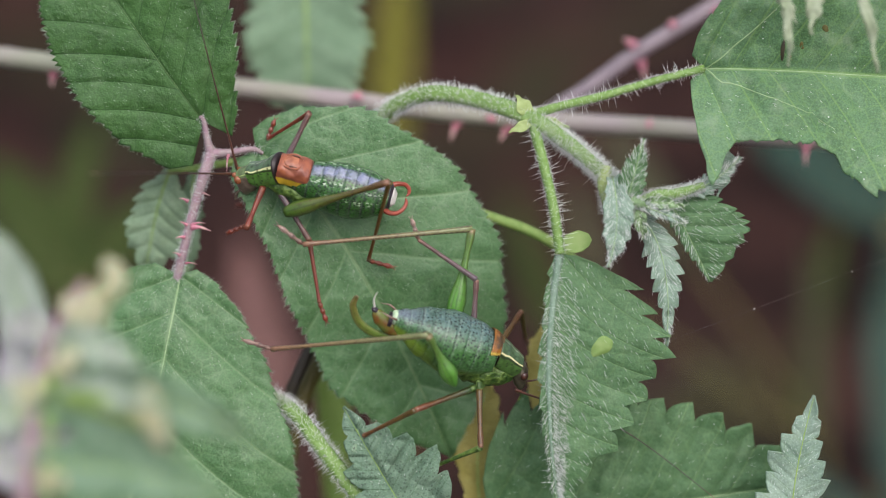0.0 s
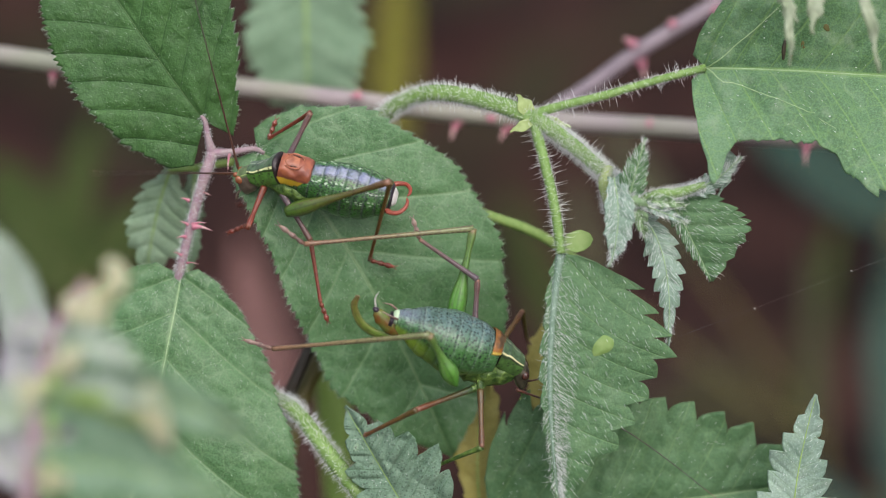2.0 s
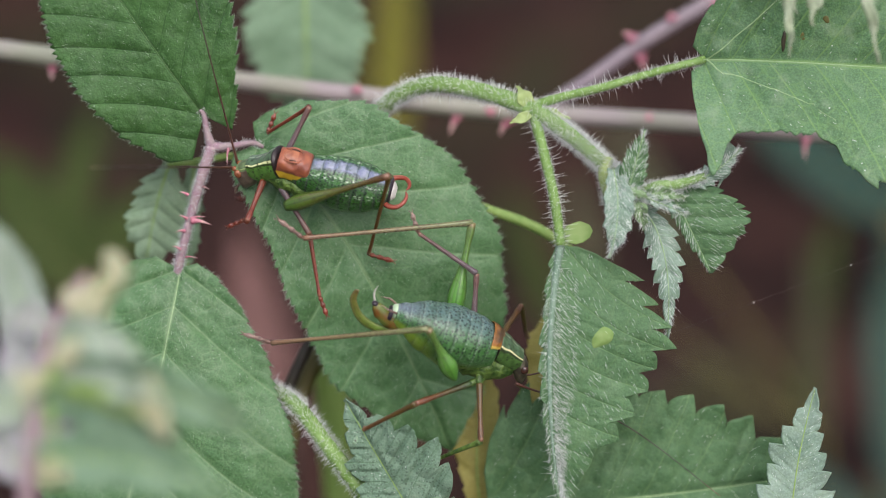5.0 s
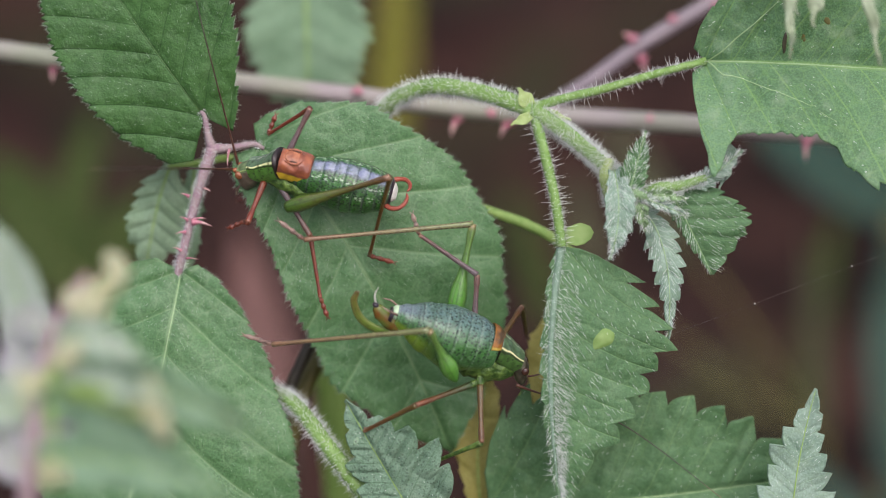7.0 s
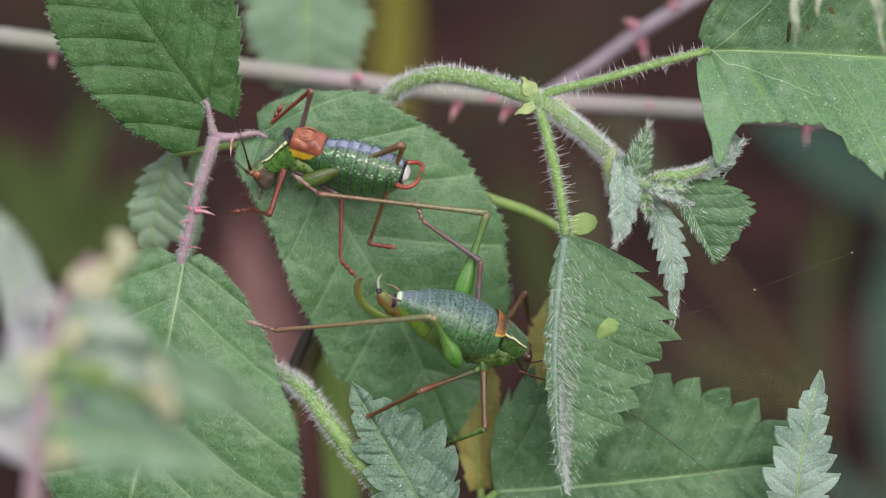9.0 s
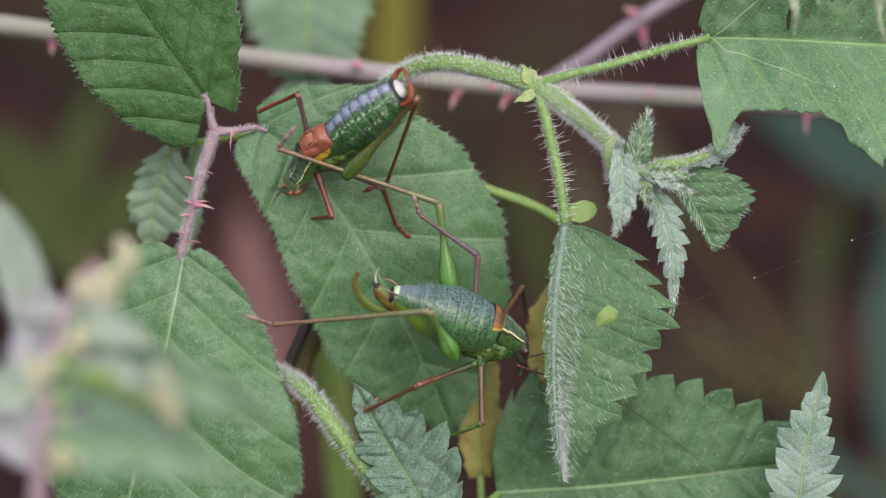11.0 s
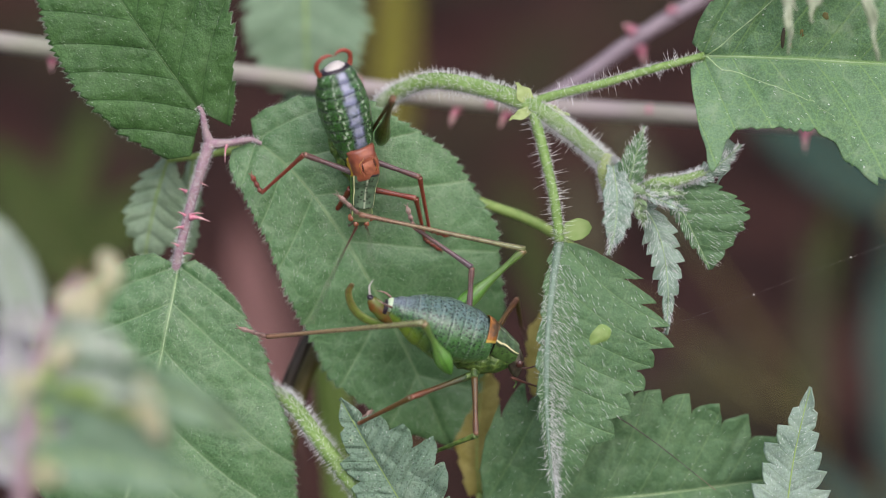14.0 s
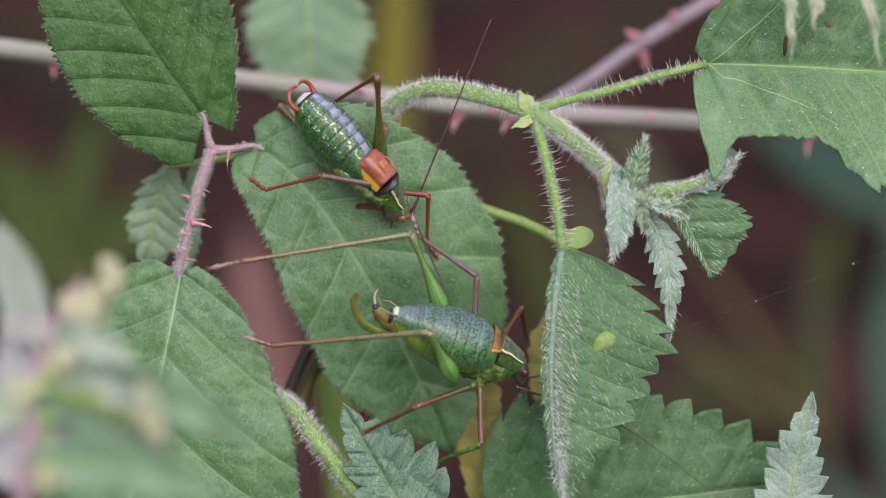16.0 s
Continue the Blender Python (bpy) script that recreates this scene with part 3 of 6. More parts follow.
    for ps, pt, ds, dt, stuff_, told in patches:
        ring = [(ps + ds * math.cos(g) * (1 + 0.12 * math.sin(3 * g)), pt + dt * math.sin(g + 0.5)) for g in (i * math.pi / 12 for i in range(24))]
        sheet = [place(ps, pt) - base + Vector((0, 0, 0.00006))] + [place(ps + (x - ps) * r, pt + (y - pt) * r) - base + Vector((0, 0, z)) for r, z in ((0.5, 0.00006), (0.93, 0.00005), (1.0, -0.0001)) for x, y in ring]
        quads = [(0, 1 + i, 1 + (i + 1) % 24) for i in range(24)] + [(1 + 24 * r + i, 25 + 24 * r + i, 25 + 24 * r + (i + 1) % 24, 1 + 24 * r + (i + 1) % 24) for r in (0, 1) for i in range(24)]
        part("patch", (sheet, quads, None), stuff_, ob, told)
    spots = []
    for _ in range(fringe):
        s, t = rng.uniform(0.01, 0.98), rng.choice((-1, 1))
        p, q = place(s, t), place(s, t * 0.93)
        spots.append((q.lerp(p, 0.9) - base, (p - q).normalized()))
    for _ in range(surface_hairs):
        s, t = rng.uniform(0.01, 0.97), rng.uniform(-0.97, 0.97)
        spots.append((place(s, t) - base, (way(s) * 0.8 + way(s).cross(Vector((0, 0, 1))) * math.copysign(0.5, t) + Vector((0, 0, 0.45))).normalized()))
    for _ in range(mat_hairs):
        s, t = 0.08 + 0.9 * rng.random() ** 0.7, -0.03 - 0.22 * rng.random() ** 1.6
        spots.append((place(s, t) - base, (way(s) * 0.65 - way(s).cross(Vector((0, 0, 1))) * 0.7 + Vector((0, 0, 0.3))).normalized()))
    if spots:
        part("hairs", bristles(spots, rng, tuple(x * mm for x in hair_length), (0.018 if fringe else 0.019) * mm, 0.4 if fringe else 0.15), HAIR_GREEN if fringe else HAIR, ob, "", "stuff")
    return ob


def thorn(parent, place, way, long, radius):
    """A prickle: broad pink foot, pale bent point."""
    base = Vector(parent["base"])
    p = at(*place) - base
    w = Vector(way).normalized() * long * 0.001
    bend = Vector((0.12, -0.25, 0)) * long * 0.001
    data = tube([p - w * 0.1, p + w * 0.3, p + w * 0.65 + bend * 0.3, p + w + bend], [radius * 0.001, radius * 0.0005, radius * 0.00025, 0.00001], 8, 6)
    ob = part("thorn", data, THORN, parent)
    tip = tube([p + w * 0.5 + bend * 0.16, p + w * 0.75 + bend * 0.5, p + w * 1.02 + bend], [radius * 0.00042, radius * 0.00022, 0.00001], 6, 6)
    part("point", tip, THORN_TIP, ob)
    return ob


def stem(parent, name, places, radii, material, n=40, sides=12, uneven=0.06, ridge=0.0, label=""):
    base = Vector(parent["base"])
    return part(name, tube([at(*p) - base for p in places], [r * 0.001 for r in radii], n, sides, ridge, uneven), material, parent, label)


def stem_hairs(owner, parent, places, radius, count, seed, length, width=0.022, lean=0.35, material=None):
    base = Vector(parent["base"])
    data = stalk_hairs([at(*p) - base for p in places], radius * 0.001, count, random.Random(seed), tuple(x * 0.001 for x in length), width * 0.001, lean)
    return part("hairs", data, material or HAIR, owner, "", "stuff")


# ---- ground and distance ----
def ground():
    verts, faces = [], []
    n, size = 90, 40.0
    for i in range(n + 1):
        for j in range(n + 1):
            x, y = (2 * i / n - 1), (2 * j / n - 1)
            x, y = math.copysign(abs(x) ** 2.5, x) * size, math.copysign(abs(y) ** 2.5, y) * size
            z = 0.05 * noise.noise(Vector((x * 2, y * 2, 0))) + 0.02 * noise.noise(Vector((x * 9, y * 9, 3)))
            verts.append((x, y + 1.2, z - 0.03))
    for i in range(n):
        for j in range(n):
            k = i * (n + 1) + j
            faces.append((k, k + n + 1, k + n + 2, k + 1))
    tagged(part("ground", (verts, faces, None), SOIL, None), "brown woodland ground covered with leaf litter darkened for shade", "ground", "", "structure")


ground()


def down_to_earth(u, v, d):
    """Sheet places from a point down to the soil below it, bending a little."""
    p = STAGE @ at(u, v, d)
    back = STAGE.inverted()
    foot = Vector((p.x * 1.1 + 0.01, p.y + 0.03, -0.04))
    return [back @ p.lerp(foot, k) + Vector((0.004 * math.sin(3 * k), 0, 0)) for k in (0, 0.25, 0.5, 0.75, 1)]


def rooted(parent, name, u, v, d, radii, material):
    base = Vector(parent["base"])
    return part(name, tube([p - base for p in down_to_earth(u, v, d)], [r * 0.001 for r in radii], 24, 8), material, parent)


def far_plant(name, label, category, leaves, material, stem_material, teeth=(12, 12)):
    """An understorey plant behind the spray: a stem out of the soil and its leaves (base, middle, tip, half width)."""
    b = leaves[0][0]
    th = thing(name, at(*b), label, category)
    rooted(th, "stem", *b, (1.2, 1.6, 2.2), stem_material)
    for i, (p, q, r, w) in enumerate(leaves):
        if i:
            stem(th, "petiole", [b, ((b[0] + p[0]) / 2, (b[1] + p[1]) / 2 - 6, (b[2] + p[2]) / 2), p], (0.8, 0.6), stem_material, 12, 8)
        leaf(th, "leaf", (p, q, r), [(0, w * 0.3), (0.15, w * 0.75), (0.4, w), (0.7, w * 0.75), (1, 0)], [(0, w * 0.3), (0.15, w * 0.75), (0.4, w), (0.7, w * 0.75), (1, 0)],
             material, teeth, 7, fold=0.1, rows=50, cols=6, wavy=0.5, seed=11 + i, vein=stem_material, vein_width=0.3)
    return th


far_plant("bramble_shoot", "pale green toothed bramble leaf hanging behind the canes", "leaf",
          [((540, -80, -30), (540, 60, -30), (548, 235, -32), 122)], PALE_LEAF, STALK_GREEN, (13, 26))
far_plant("bramble_shoot", "small pale toothed leaf below the thorny cane", "leaf",
          [((540, 300, -27), (550, 240, -27), (520, 165, -28), 60)], PALE_LEAF, STALK_GREEN, (14, 8))
far_plant("understorey_plant", "olive yellow leaves out of focus in the undergrowth", "plant",
          [((690, 320, -300), (690, 120, -300), (715, -120, -300), 85)], OLIVE_LEAF, CANE_OLIVE)
# the dim far leaves carry undergrowth shade in their base colours
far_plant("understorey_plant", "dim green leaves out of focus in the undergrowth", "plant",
          [((150, 540, -260), (60, 420, -260), (-20, 270, -270), 140), ((170, 500, -260), (200, 420, -260), (330, 340, -260), 110), ((120, 500, -260), (100, 420, -270), (180, 180, -270), 90)], SHADED_LEAF, CANE_OLIVE)
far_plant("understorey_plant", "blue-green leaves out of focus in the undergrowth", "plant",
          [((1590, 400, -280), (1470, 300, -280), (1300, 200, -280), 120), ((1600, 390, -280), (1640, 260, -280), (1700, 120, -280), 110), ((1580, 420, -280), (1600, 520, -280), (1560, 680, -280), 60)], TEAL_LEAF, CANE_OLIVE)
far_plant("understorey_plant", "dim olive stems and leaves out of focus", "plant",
          [((1000, 620, -340), (940, 480, -340), (900, 330, -340), 70), ((1420, 760, -340), (1440, 560, -340), (1490, 360, -340), 55)], SHADED_LEAF, CANE_OLIVE)
far_plant("understorey_plant", "whitish leaf out of focus beside the spray", "plant",
          [((60, 640, -70), (40, 540, -70), (-10, 400, -70), 55)], WHITE_LEAF, STALK_GREEN)
far_plant("dead_plant", "reddish brown dead leaves in the undergrowth", "dead leaves",
          [((500, 800, -270), (470, 620, -270), (420, 400, -280), 110)], BROWN_LEAF, CANE_DARK)
far_plant("dead_plant", "maroon dead leaves darkened for the shade of the undergrowth", "dead leaves",
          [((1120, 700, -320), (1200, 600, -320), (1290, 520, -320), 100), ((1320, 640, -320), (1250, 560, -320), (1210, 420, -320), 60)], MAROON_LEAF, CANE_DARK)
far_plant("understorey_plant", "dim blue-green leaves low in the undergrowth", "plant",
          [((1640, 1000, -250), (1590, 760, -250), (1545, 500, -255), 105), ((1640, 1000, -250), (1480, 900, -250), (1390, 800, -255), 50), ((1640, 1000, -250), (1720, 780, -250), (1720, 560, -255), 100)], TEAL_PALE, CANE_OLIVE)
far_plant("understorey_plant", "dull olive leaf out of focus in the undergrowth", "plant",
          [((1455, 800, -300), (1445, 620, -300), (1430, 400, -305), 44), ((1060, 520, -300), (1040, 420, -300), (1000, 300, -305), 50), ((1230, 460, -300), (1140, 330, -300), (1050, 190, -305), 75)], DULL_LEAF, CANE_OLIVE)


# ---- thorny canes behind the spray ----
def cane(name, label, places, radius, material, thorns):
    th = thing(name, at(*places[0]), label, "bramble cane", "canes behind the leaves")
    stem(th, "stem", places, (radius, radius), material, 60, 14, 0.05)
    for u, v, d, wx, wy, long in thorns:
        thorn(th, (u, v, d), (wx, wy, 0.2), long, 0.85)
    return th


cane("bramble_cane", "pale green bramble cane with pink thorns", [(-160, 78, -24), (60, 108, -24), (420, 155, -25), (850, 205, -25), (1240, 232, -26), (1760, 268, -27)], 1.25, CANE_GREEN,
     [(95, 128, -24, -0.2, -1, 1.6), (632, 172, -23, 0.2, 1, 1.2), (810, 218, -25, -0.5, -0.8, 2.2), (868, 210, -24, 0.5, 0.2, 1.0), (1148, 222, -25, 0.3, 1, 1.2),
      (1427, 258, -25, -0.2, -1, 2.2), (745, 185, -25, -0.1, 1, 2.6), (900, 225, -25, -0.7, -0.8, 2.0), (330, 150, -25, 0.1, -1, 1.4)])
cane("bramble_cane", "mauve grey bramble cane with pink thorns", [(930, 225, -30), (1035, 160, -31), (1130, 92, -32), (1280, 0, -34), (1420, -90, -35)], 0.98, CANE_MAUVE,
     [(1120, 80, -31, -0.8, 0.6, 2.0), (1135, 112, -31, 0.2, -1, 1.9), (1265, 20, -33, 0.7, -0.5, 1.4), (1190, 45, -32, -0.3, 1, 1.2)])
cane("dead_cane", "blackish dead cane under the leaves", [(600, 520, -12), (545, 625, -11), (505, 720, -11), (470, 860, -12), (440, 1000, -14)], 0.75, CANE_DARK, [])
cane("dead_cane", "olive brown cane under the leaves", [(610, 560, -14), (560, 650, -14), (525, 740, -14), (500, 880, -15), (480, 1000, -16)], 1.0, CANE_OLIVE, [])


# ---- the bramble leaf that carries the crickets ----
def bramble():
    th = thing("bramble_leaf", at(372, 275, 0), "deep green bramble leaf, three toothed leaflets on a thorny stalk", "leaf")
    line = [(300, 560, -3.5), (312, 500, -1.4), (322, 455, -0.6), (342, 375, 0), (358, 320, 0.3), (374, 272, 0.2)]
    ob = stem(th, "stalk", line, (0.5, 0.53, 0.51, 0.53, 0.59, 0.68), STALK_PINK, 40, 12, 0.1)
    stem_hairs(ob, th, line[1:], 0.52, 1700, 5, (0.25, 0.8), 0.015, 0.5)
    one = [(374, 272, 0.2), (366, 245, 0.8), (361, 216, 1.3), (354, 206, 1.3)]
    ob = stem(th, "stalk", one, (0.6, 0.36, 0.28, 0.2), STALK_PINK, 16, 10)
    stem_hairs(ob, th, one, 0.4, 220, 6, (0.2, 0.5), 0.014)
    two = [(374, 272, 0.2), (410, 270, 0.1), (446, 264, -0.4), (466, 272, -0.6)]
    ob = stem(th, "stalk", two, (0.62, 0.38, 0.3, 0.22), STALK_PINK, 16, 10)
    stem_hairs(ob, th, two, 0.4, 260, 7, (0.2, 0.5), 0.014)
    for u, v, wx, wy, long, rad in ((342, 402, 1, 0, 1.9, 0.45), (340, 398, 0.9, 0.35, 1.5, 0.25), (332, 356, -0.9, 0.5, 1.2, 0.25), (330, 398, -0.8, 0.5, 1.2, 0.22), (352, 340, 1, -0.15, 1.2, 0.22),
                                   (326, 420, -1, 0.1, 1.2, 0.25), (404, 276, -0.2, -1, 1.6, 0.22), (318, 452, -0.8, 0.5, 1.2, 0.2), (330, 466, 0.9, 0.1, 1.2, 0.16)):
        thorn(th, (u, v, 0.4), (wx, wy, 0.25), long, rad)
    leaf(th, "leaflet", ((360, 216, 1.2), (240, 60, 4.5), (120, -130, 2.5)),
         [(0, 62), (0.03, 104), (0.15, 140), (0.3, 152), (0.5, 148), (0.75, 122), (0.92, 50), (1, 0)], [(0, 25), (0.05, 62), (0.2, 135), (0.32, 172), (0.55, 190), (0.8, 130), (0.94, 50), (1, 0)],
         BRAMBLE_DARK, (34, 8), 6, quilt=0.26, quilt_scale=330, cols=26, vslant=1.2, fold=0.1, tilt=0.12, curl=0.05, slant=0.42, lobe=52, rows=170, fringe=900, vein=VEIN_DARK, vein_width=0.06, hair_length=(0.25, 0.55), relief=0.17, seed=3, wavy=0.6, surface_hairs=500)
    leaf(th, "leaflet", ((452, 265, -0.6), (606, 352, 2.8), (800, 815, -8.5)),
         [(0, 30), (0.03, 64), (0.08, 112), (0.2, 186), (0.4, 242), (0.6, 246), (0.77, 200), (0.9, 100), (1, 0)], [(0, 35), (0.03, 66), (0.1, 84), (0.25, 108), (0.5, 138), (0.75, 146), (0.9, 90), (1, 0)],
         BRAMBLE, (38, 7), 6, quilt=0.12, fold=0.02, curl=0.08, slant=0.3, lobe=26, rows=180, cols=26, relief=0.2, fringe=1000, vein=VEIN, vein_width=0.07, hair_length=(0.3, 0.75), seed=4, surface_hairs=900, wavy=0.4)
    leaf(th, "leaflet", ((318, 486, -0.5), (286, 690, 2.0), (190, 1030, 0.5)),
         [(0, 28), (0.04, 68), (0.12, 122), (0.25, 186), (0.45, 256), (0.65, 290), (0.85, 195), (1, 0)], [(0, 45), (0.03, 92), (0.1, 140), (0.25, 205), (0.45, 260), (0.7, 250), (0.9, 110), (1, 0)],
         BRAMBLE, (40, 7), 6, quilt=0.13, fold=-0.06, curl=0.08, slant=0.3, lobe=15, rows=180, cols=26, relief=0.22, fringe=1000, vein=VEIN_PALE, vein_width=0.1, hair_length=(0.3, 0.7), seed=6, surface_hairs=700)
    return th


BRAMBLE_LEAF = bramble()


def side_shoot():
    th = thing("bramble_shoot", at(990, 440, -4), "thin yellow-green bramble stalk with a small pale drooping leaf", "leaf")
    stem(th, "stalk", [(1060, 500, -9), (985, 436, -6), (935, 408, -6), (885, 390, -6.5), (700, 330, -8), (500, 285, -8), (410, 288, -6), (345, 298, -6.5), (298, 304, -7)],
         (0.6, 0.6, 0.6, 0.6, 0.55, 0.5, 0.45, 0.4, 0.35), STALK_GREEN, 70, 10)
    leaf(th, "leaf", ((300, 302, -7), (268, 380, -7), (255, 500, -10)), [(0, 12), (0.25, 55), (0.6, 66), (1, 0)], [(0, 12), (0.3, 38), (0.6, 48), (1, 0)], DROOPING_LEAF, (9, 15), 7, fold=-0.28, relief=0.3, rows=90, cols=14, seed=21, vein=STALK_GREEN)
    leaf(th, "leaf", ((345, 300, -9), (330, 400, -10), (330, 500, -11)), [(0, 8), (0.3, 22), (0.7, 20), (1, 0)], [(0, 8), (0.3, 18), (0.7, 16), (1, 0)], PALE_LEAF, (10, 6), 6, fold=-0.4, rows=50, cols=6, seed=22, vein=STALK_GREEN)
    rooted(th, "stem", 1060, 500, -9, (0.7, 1.2, 1.6), STALK_GREEN)
    return th


SIDE_SHOOT = side_shoot()


# ---- the nettle that arches over the spray ----
def nettle():
    th = thing("nettle_plant", at(940, 208, 3), "downy green nettle with an arching hairy stem and toothed leaves", "plant")
    line = [(640, 300, -7), (660, 230, -5.5), (700, 188, -3.5), (765, 166, -1), (850, 178, 1.2), (935, 207, 3), (1000, 250, 3.2), (1055, 296, 3), (1095, 335, 2.5), (1135, 362, 2.5)]
    ob = stem(th, "stem", line, (0.8, 0.85, 0.9, 0.95, 1.0, 1.0, 0.95, 0.85, 0.7, 0.5), STALK_NETTLE, 70, 16, 0.05, 0.07)
    stem_hairs(ob, th, line[1:], 0.95, 6000, 31, (0.4, 1.05), 0.022, 0.5)
    stem_hairs(ob, th, line[5:], 0.9, 3200, 30, (0.4, 0.95), 0.022, 0.5)
    stem_hairs(ob, th, line[1:], 0.95, 260, 32, (1.0, 1.7), 0.03, 0.25)
    one = [(938, 205, 3), (985, 190, 3.6), (1060, 172, 4), (1150, 146, 3.5), (1246, 121, 3)]
    ob = stem(th, "petiole", one, (0.6, 0.5, 0.48, 0.45, 0.45), STALK_NETTLE, 40, 10)
    stem_hairs(ob, th, one, 0.48, 1100, 33, (0.2, 0.6), 0.017)
    stem_hairs(ob, th, one, 0.48, 90, 34, (0.8, 1.6), 0.03, 0.2)
    two = [(942, 214, 3.2), (962, 290, 4.6), (980, 370, 5.4), (991, 450, 5.6)]
    three = [(991, 450, 5.6), (978, 560, 6), (968, 680, 6.2), (975, 800, 5.5), (990, 905, 4)]
    ob = stem(th, "petiole", two, (0.62, 0.58, 0.56, 0.55), STALK_NETTLE, 40, 12)
    stem_hairs(ob, th, two, 0.56, 1000, 35, (0.25, 0.7), 0.018)
    stem_hairs(ob, th, two, 0.56, 110, 36, (0.9, 1.8), 0.03, 0.2)
    leaf(th, "stipule", ((940, 206, 3.6), (926, 190, 4.2), (914, 168, 4)), [(0, 9), (0.4, 15), (1, 0)], [(0, 9), (0.4, 15), (1, 0)], STIPULE, (2, 0), 3, rows=24, cols=5, seed=41, relief=0.05, wavy=0.1)
    leaf(th, "stipule", ((942, 212, 3.8), (922, 228, 4.2), (900, 233, 4)), [(0, 6), (0.4, 10), (1, 0)], [(0, 6), (0.4, 10), (1, 0)], STIPULE, (2, 0), 3, rows=24, cols=5, seed=42, relief=0.05, wavy=0.1)
    leaf(th, "stipule", ((944, 210, 3.2), (980, 215, 3.6), (1008, 228, 3)), [(0, 6), (0.4, 9), (1, 0)], [(0, 6), (0.4, 9), (1, 0)], STIPULE, (2, 0), 3, rows=24, cols=5, seed=43, relief=0.05, wavy=0.1)
    # the chewed leaf
    leaf(th, "leaf", ((1244, 121, 3), (1420, 124, 5), (1800, 150, 1)), [(0, 20), (0.025, 60), (0.06, 88), (0.15, 150), (0.35, 220), (0.6, 230), (0.85, 120), (1, 0)],
         [(0, 20), (0.012, 70), (0.04, 140), (0.075, 205), (0.1, 190), (0.125, 145), (0.17, 128), (0.3, 124), (0.42, 128), (0.48, 142), (0.51, 178), (0.6, 205), (0.85, 120), (1, 0)],
         NETTLE, (15, 14), 6, bitten=(0.085, 0.56), patches=((0.32, -0.16, 0.009, 0.09, CANE_DARK, "dark torn slit"), (0.385, -0.2, 0.009, 0.03, CANE_OLIVE, "brown spot"), (0.45, -0.33, 0.011, 0.03, CANE_OLIVE, "brown spot"), (0.355, -0.1, 0.007, 0.02, CANE_OLIVE, "brown spot")), quilt=0.2, quilt_scale=260, fold=0.44, curl=0.1, ribs=((0.5, 0.72), (0.4, -0.78)), slant=0.15, lobe=20, rows=150, cols=24, seed=44, vein=VEIN_PALE, vein_width=0.15, surface_hairs=160, hair_length=(0.2, 0.5), relief=0.3, label="large toothed leaf with a chewed edge")
    leaf(th, "leaf", ((1262, 250, 3.2), (1290, 285, 4.5), (1272, 350, 4)), [(0, 14), (0.4, 26), (1, 0)], [(0, 14), (0.4, 22), (1, 0)], NETTLE_GREY, (5, 8), 4, fold=-0.4, rows=40, cols=6, seed=45)
    # the leaf that hangs folded along its midrib
    hang = leaf(th, "leaf", ((991, 449, 5.6), (950, 680, 7), (992, 915, 4)), [(0, 30), (0.02, 72), (0.05, 104), (0.1, 134), (0.17, 164), (0.3, 190), (0.4, 190), (0.52, 166), (0.65, 128), (0.8, 75), (0.93, 30), (1, 0)],
                [(0, 8), (0.1, 11), (0.4, 13), (0.8, 9), (1, 0)], NETTLE_DEEP, (10, 38), 8, hook=0.04, quilt=0.18, patches=((0.345, -0.47, 0.045, 0.1, LIME, "lime yellow patch"),), fold=-0.1, tilt=0.0, curl=0.1, slant=0.0, mat_hairs=1050, relief=0.08, rows=200, cols=24, seed=46,
                vein=VEIN_DOWNY, vein_width=0.5, surface_hairs=560, hair_length=(0.35, 1.0), label="hanging toothed leaf folded along its hairy midrib")
    stem_hairs(hang, th, three, 0.3, 500, 47, (0.25, 0.7), 0.018, 0.7)
    stem_hairs(hang, th, three, 0.4, 60, 48, (0.9, 1.6), 0.026, 0.3)
    # the young shoot
    even = ((0, 0.4), (0.3, 1.0), (0.6, 0.85), (1, 0))
    young = [((1106, 372, 6), (1120, 318, 7.5), (1141, 244, 7), 24, 22, even, NETTLE_DEEP, 7, 5, 260), ((1084, 312, 5.5), (1104, 395, 8.5), (1076, 474, 8), 27, 24, even, NETTLE_GREY, 6, 5, 420),
             ((1208, 338, 4.5), (1262, 336, 5.5), (1312, 276, 4.5), 15, 17, even, NETTLE_GREY, 7, 6, 300),
             ((1184, 352, 3.5), (1212, 400, 4.5), (1258, 500, 3.5), 96, 17, ((0, 0.2), (0.15, 0.66), (0.35, 0.95), (0.6, 1.0), (0.75, 0.76), (0.88, 0.42), (1, 0)), NETTLE_DEEP, 9, 14, 300),
             ((1133, 382, 4), (1196, 446, 5.2), (1179, 616, 3.5), 25, 22, even, NETTLE_GREY, 9, 13, 260), ((1135, 362, 6), (1170, 352, 6.4), (1212, 368, 6), 10, 10, even, YOUNG, 4, 3, 160),
             ((1130, 364, 6.2), (1165, 372, 6.8), (1216, 398, 6.0), 10, 9, even, NETTLE_GREY, 4, 3, 220), ((1126, 358, 6), (1132, 390, 6.2), (1140, 425, 5.5), 11, 11, even, YOUNG, 5, 4, 160)]
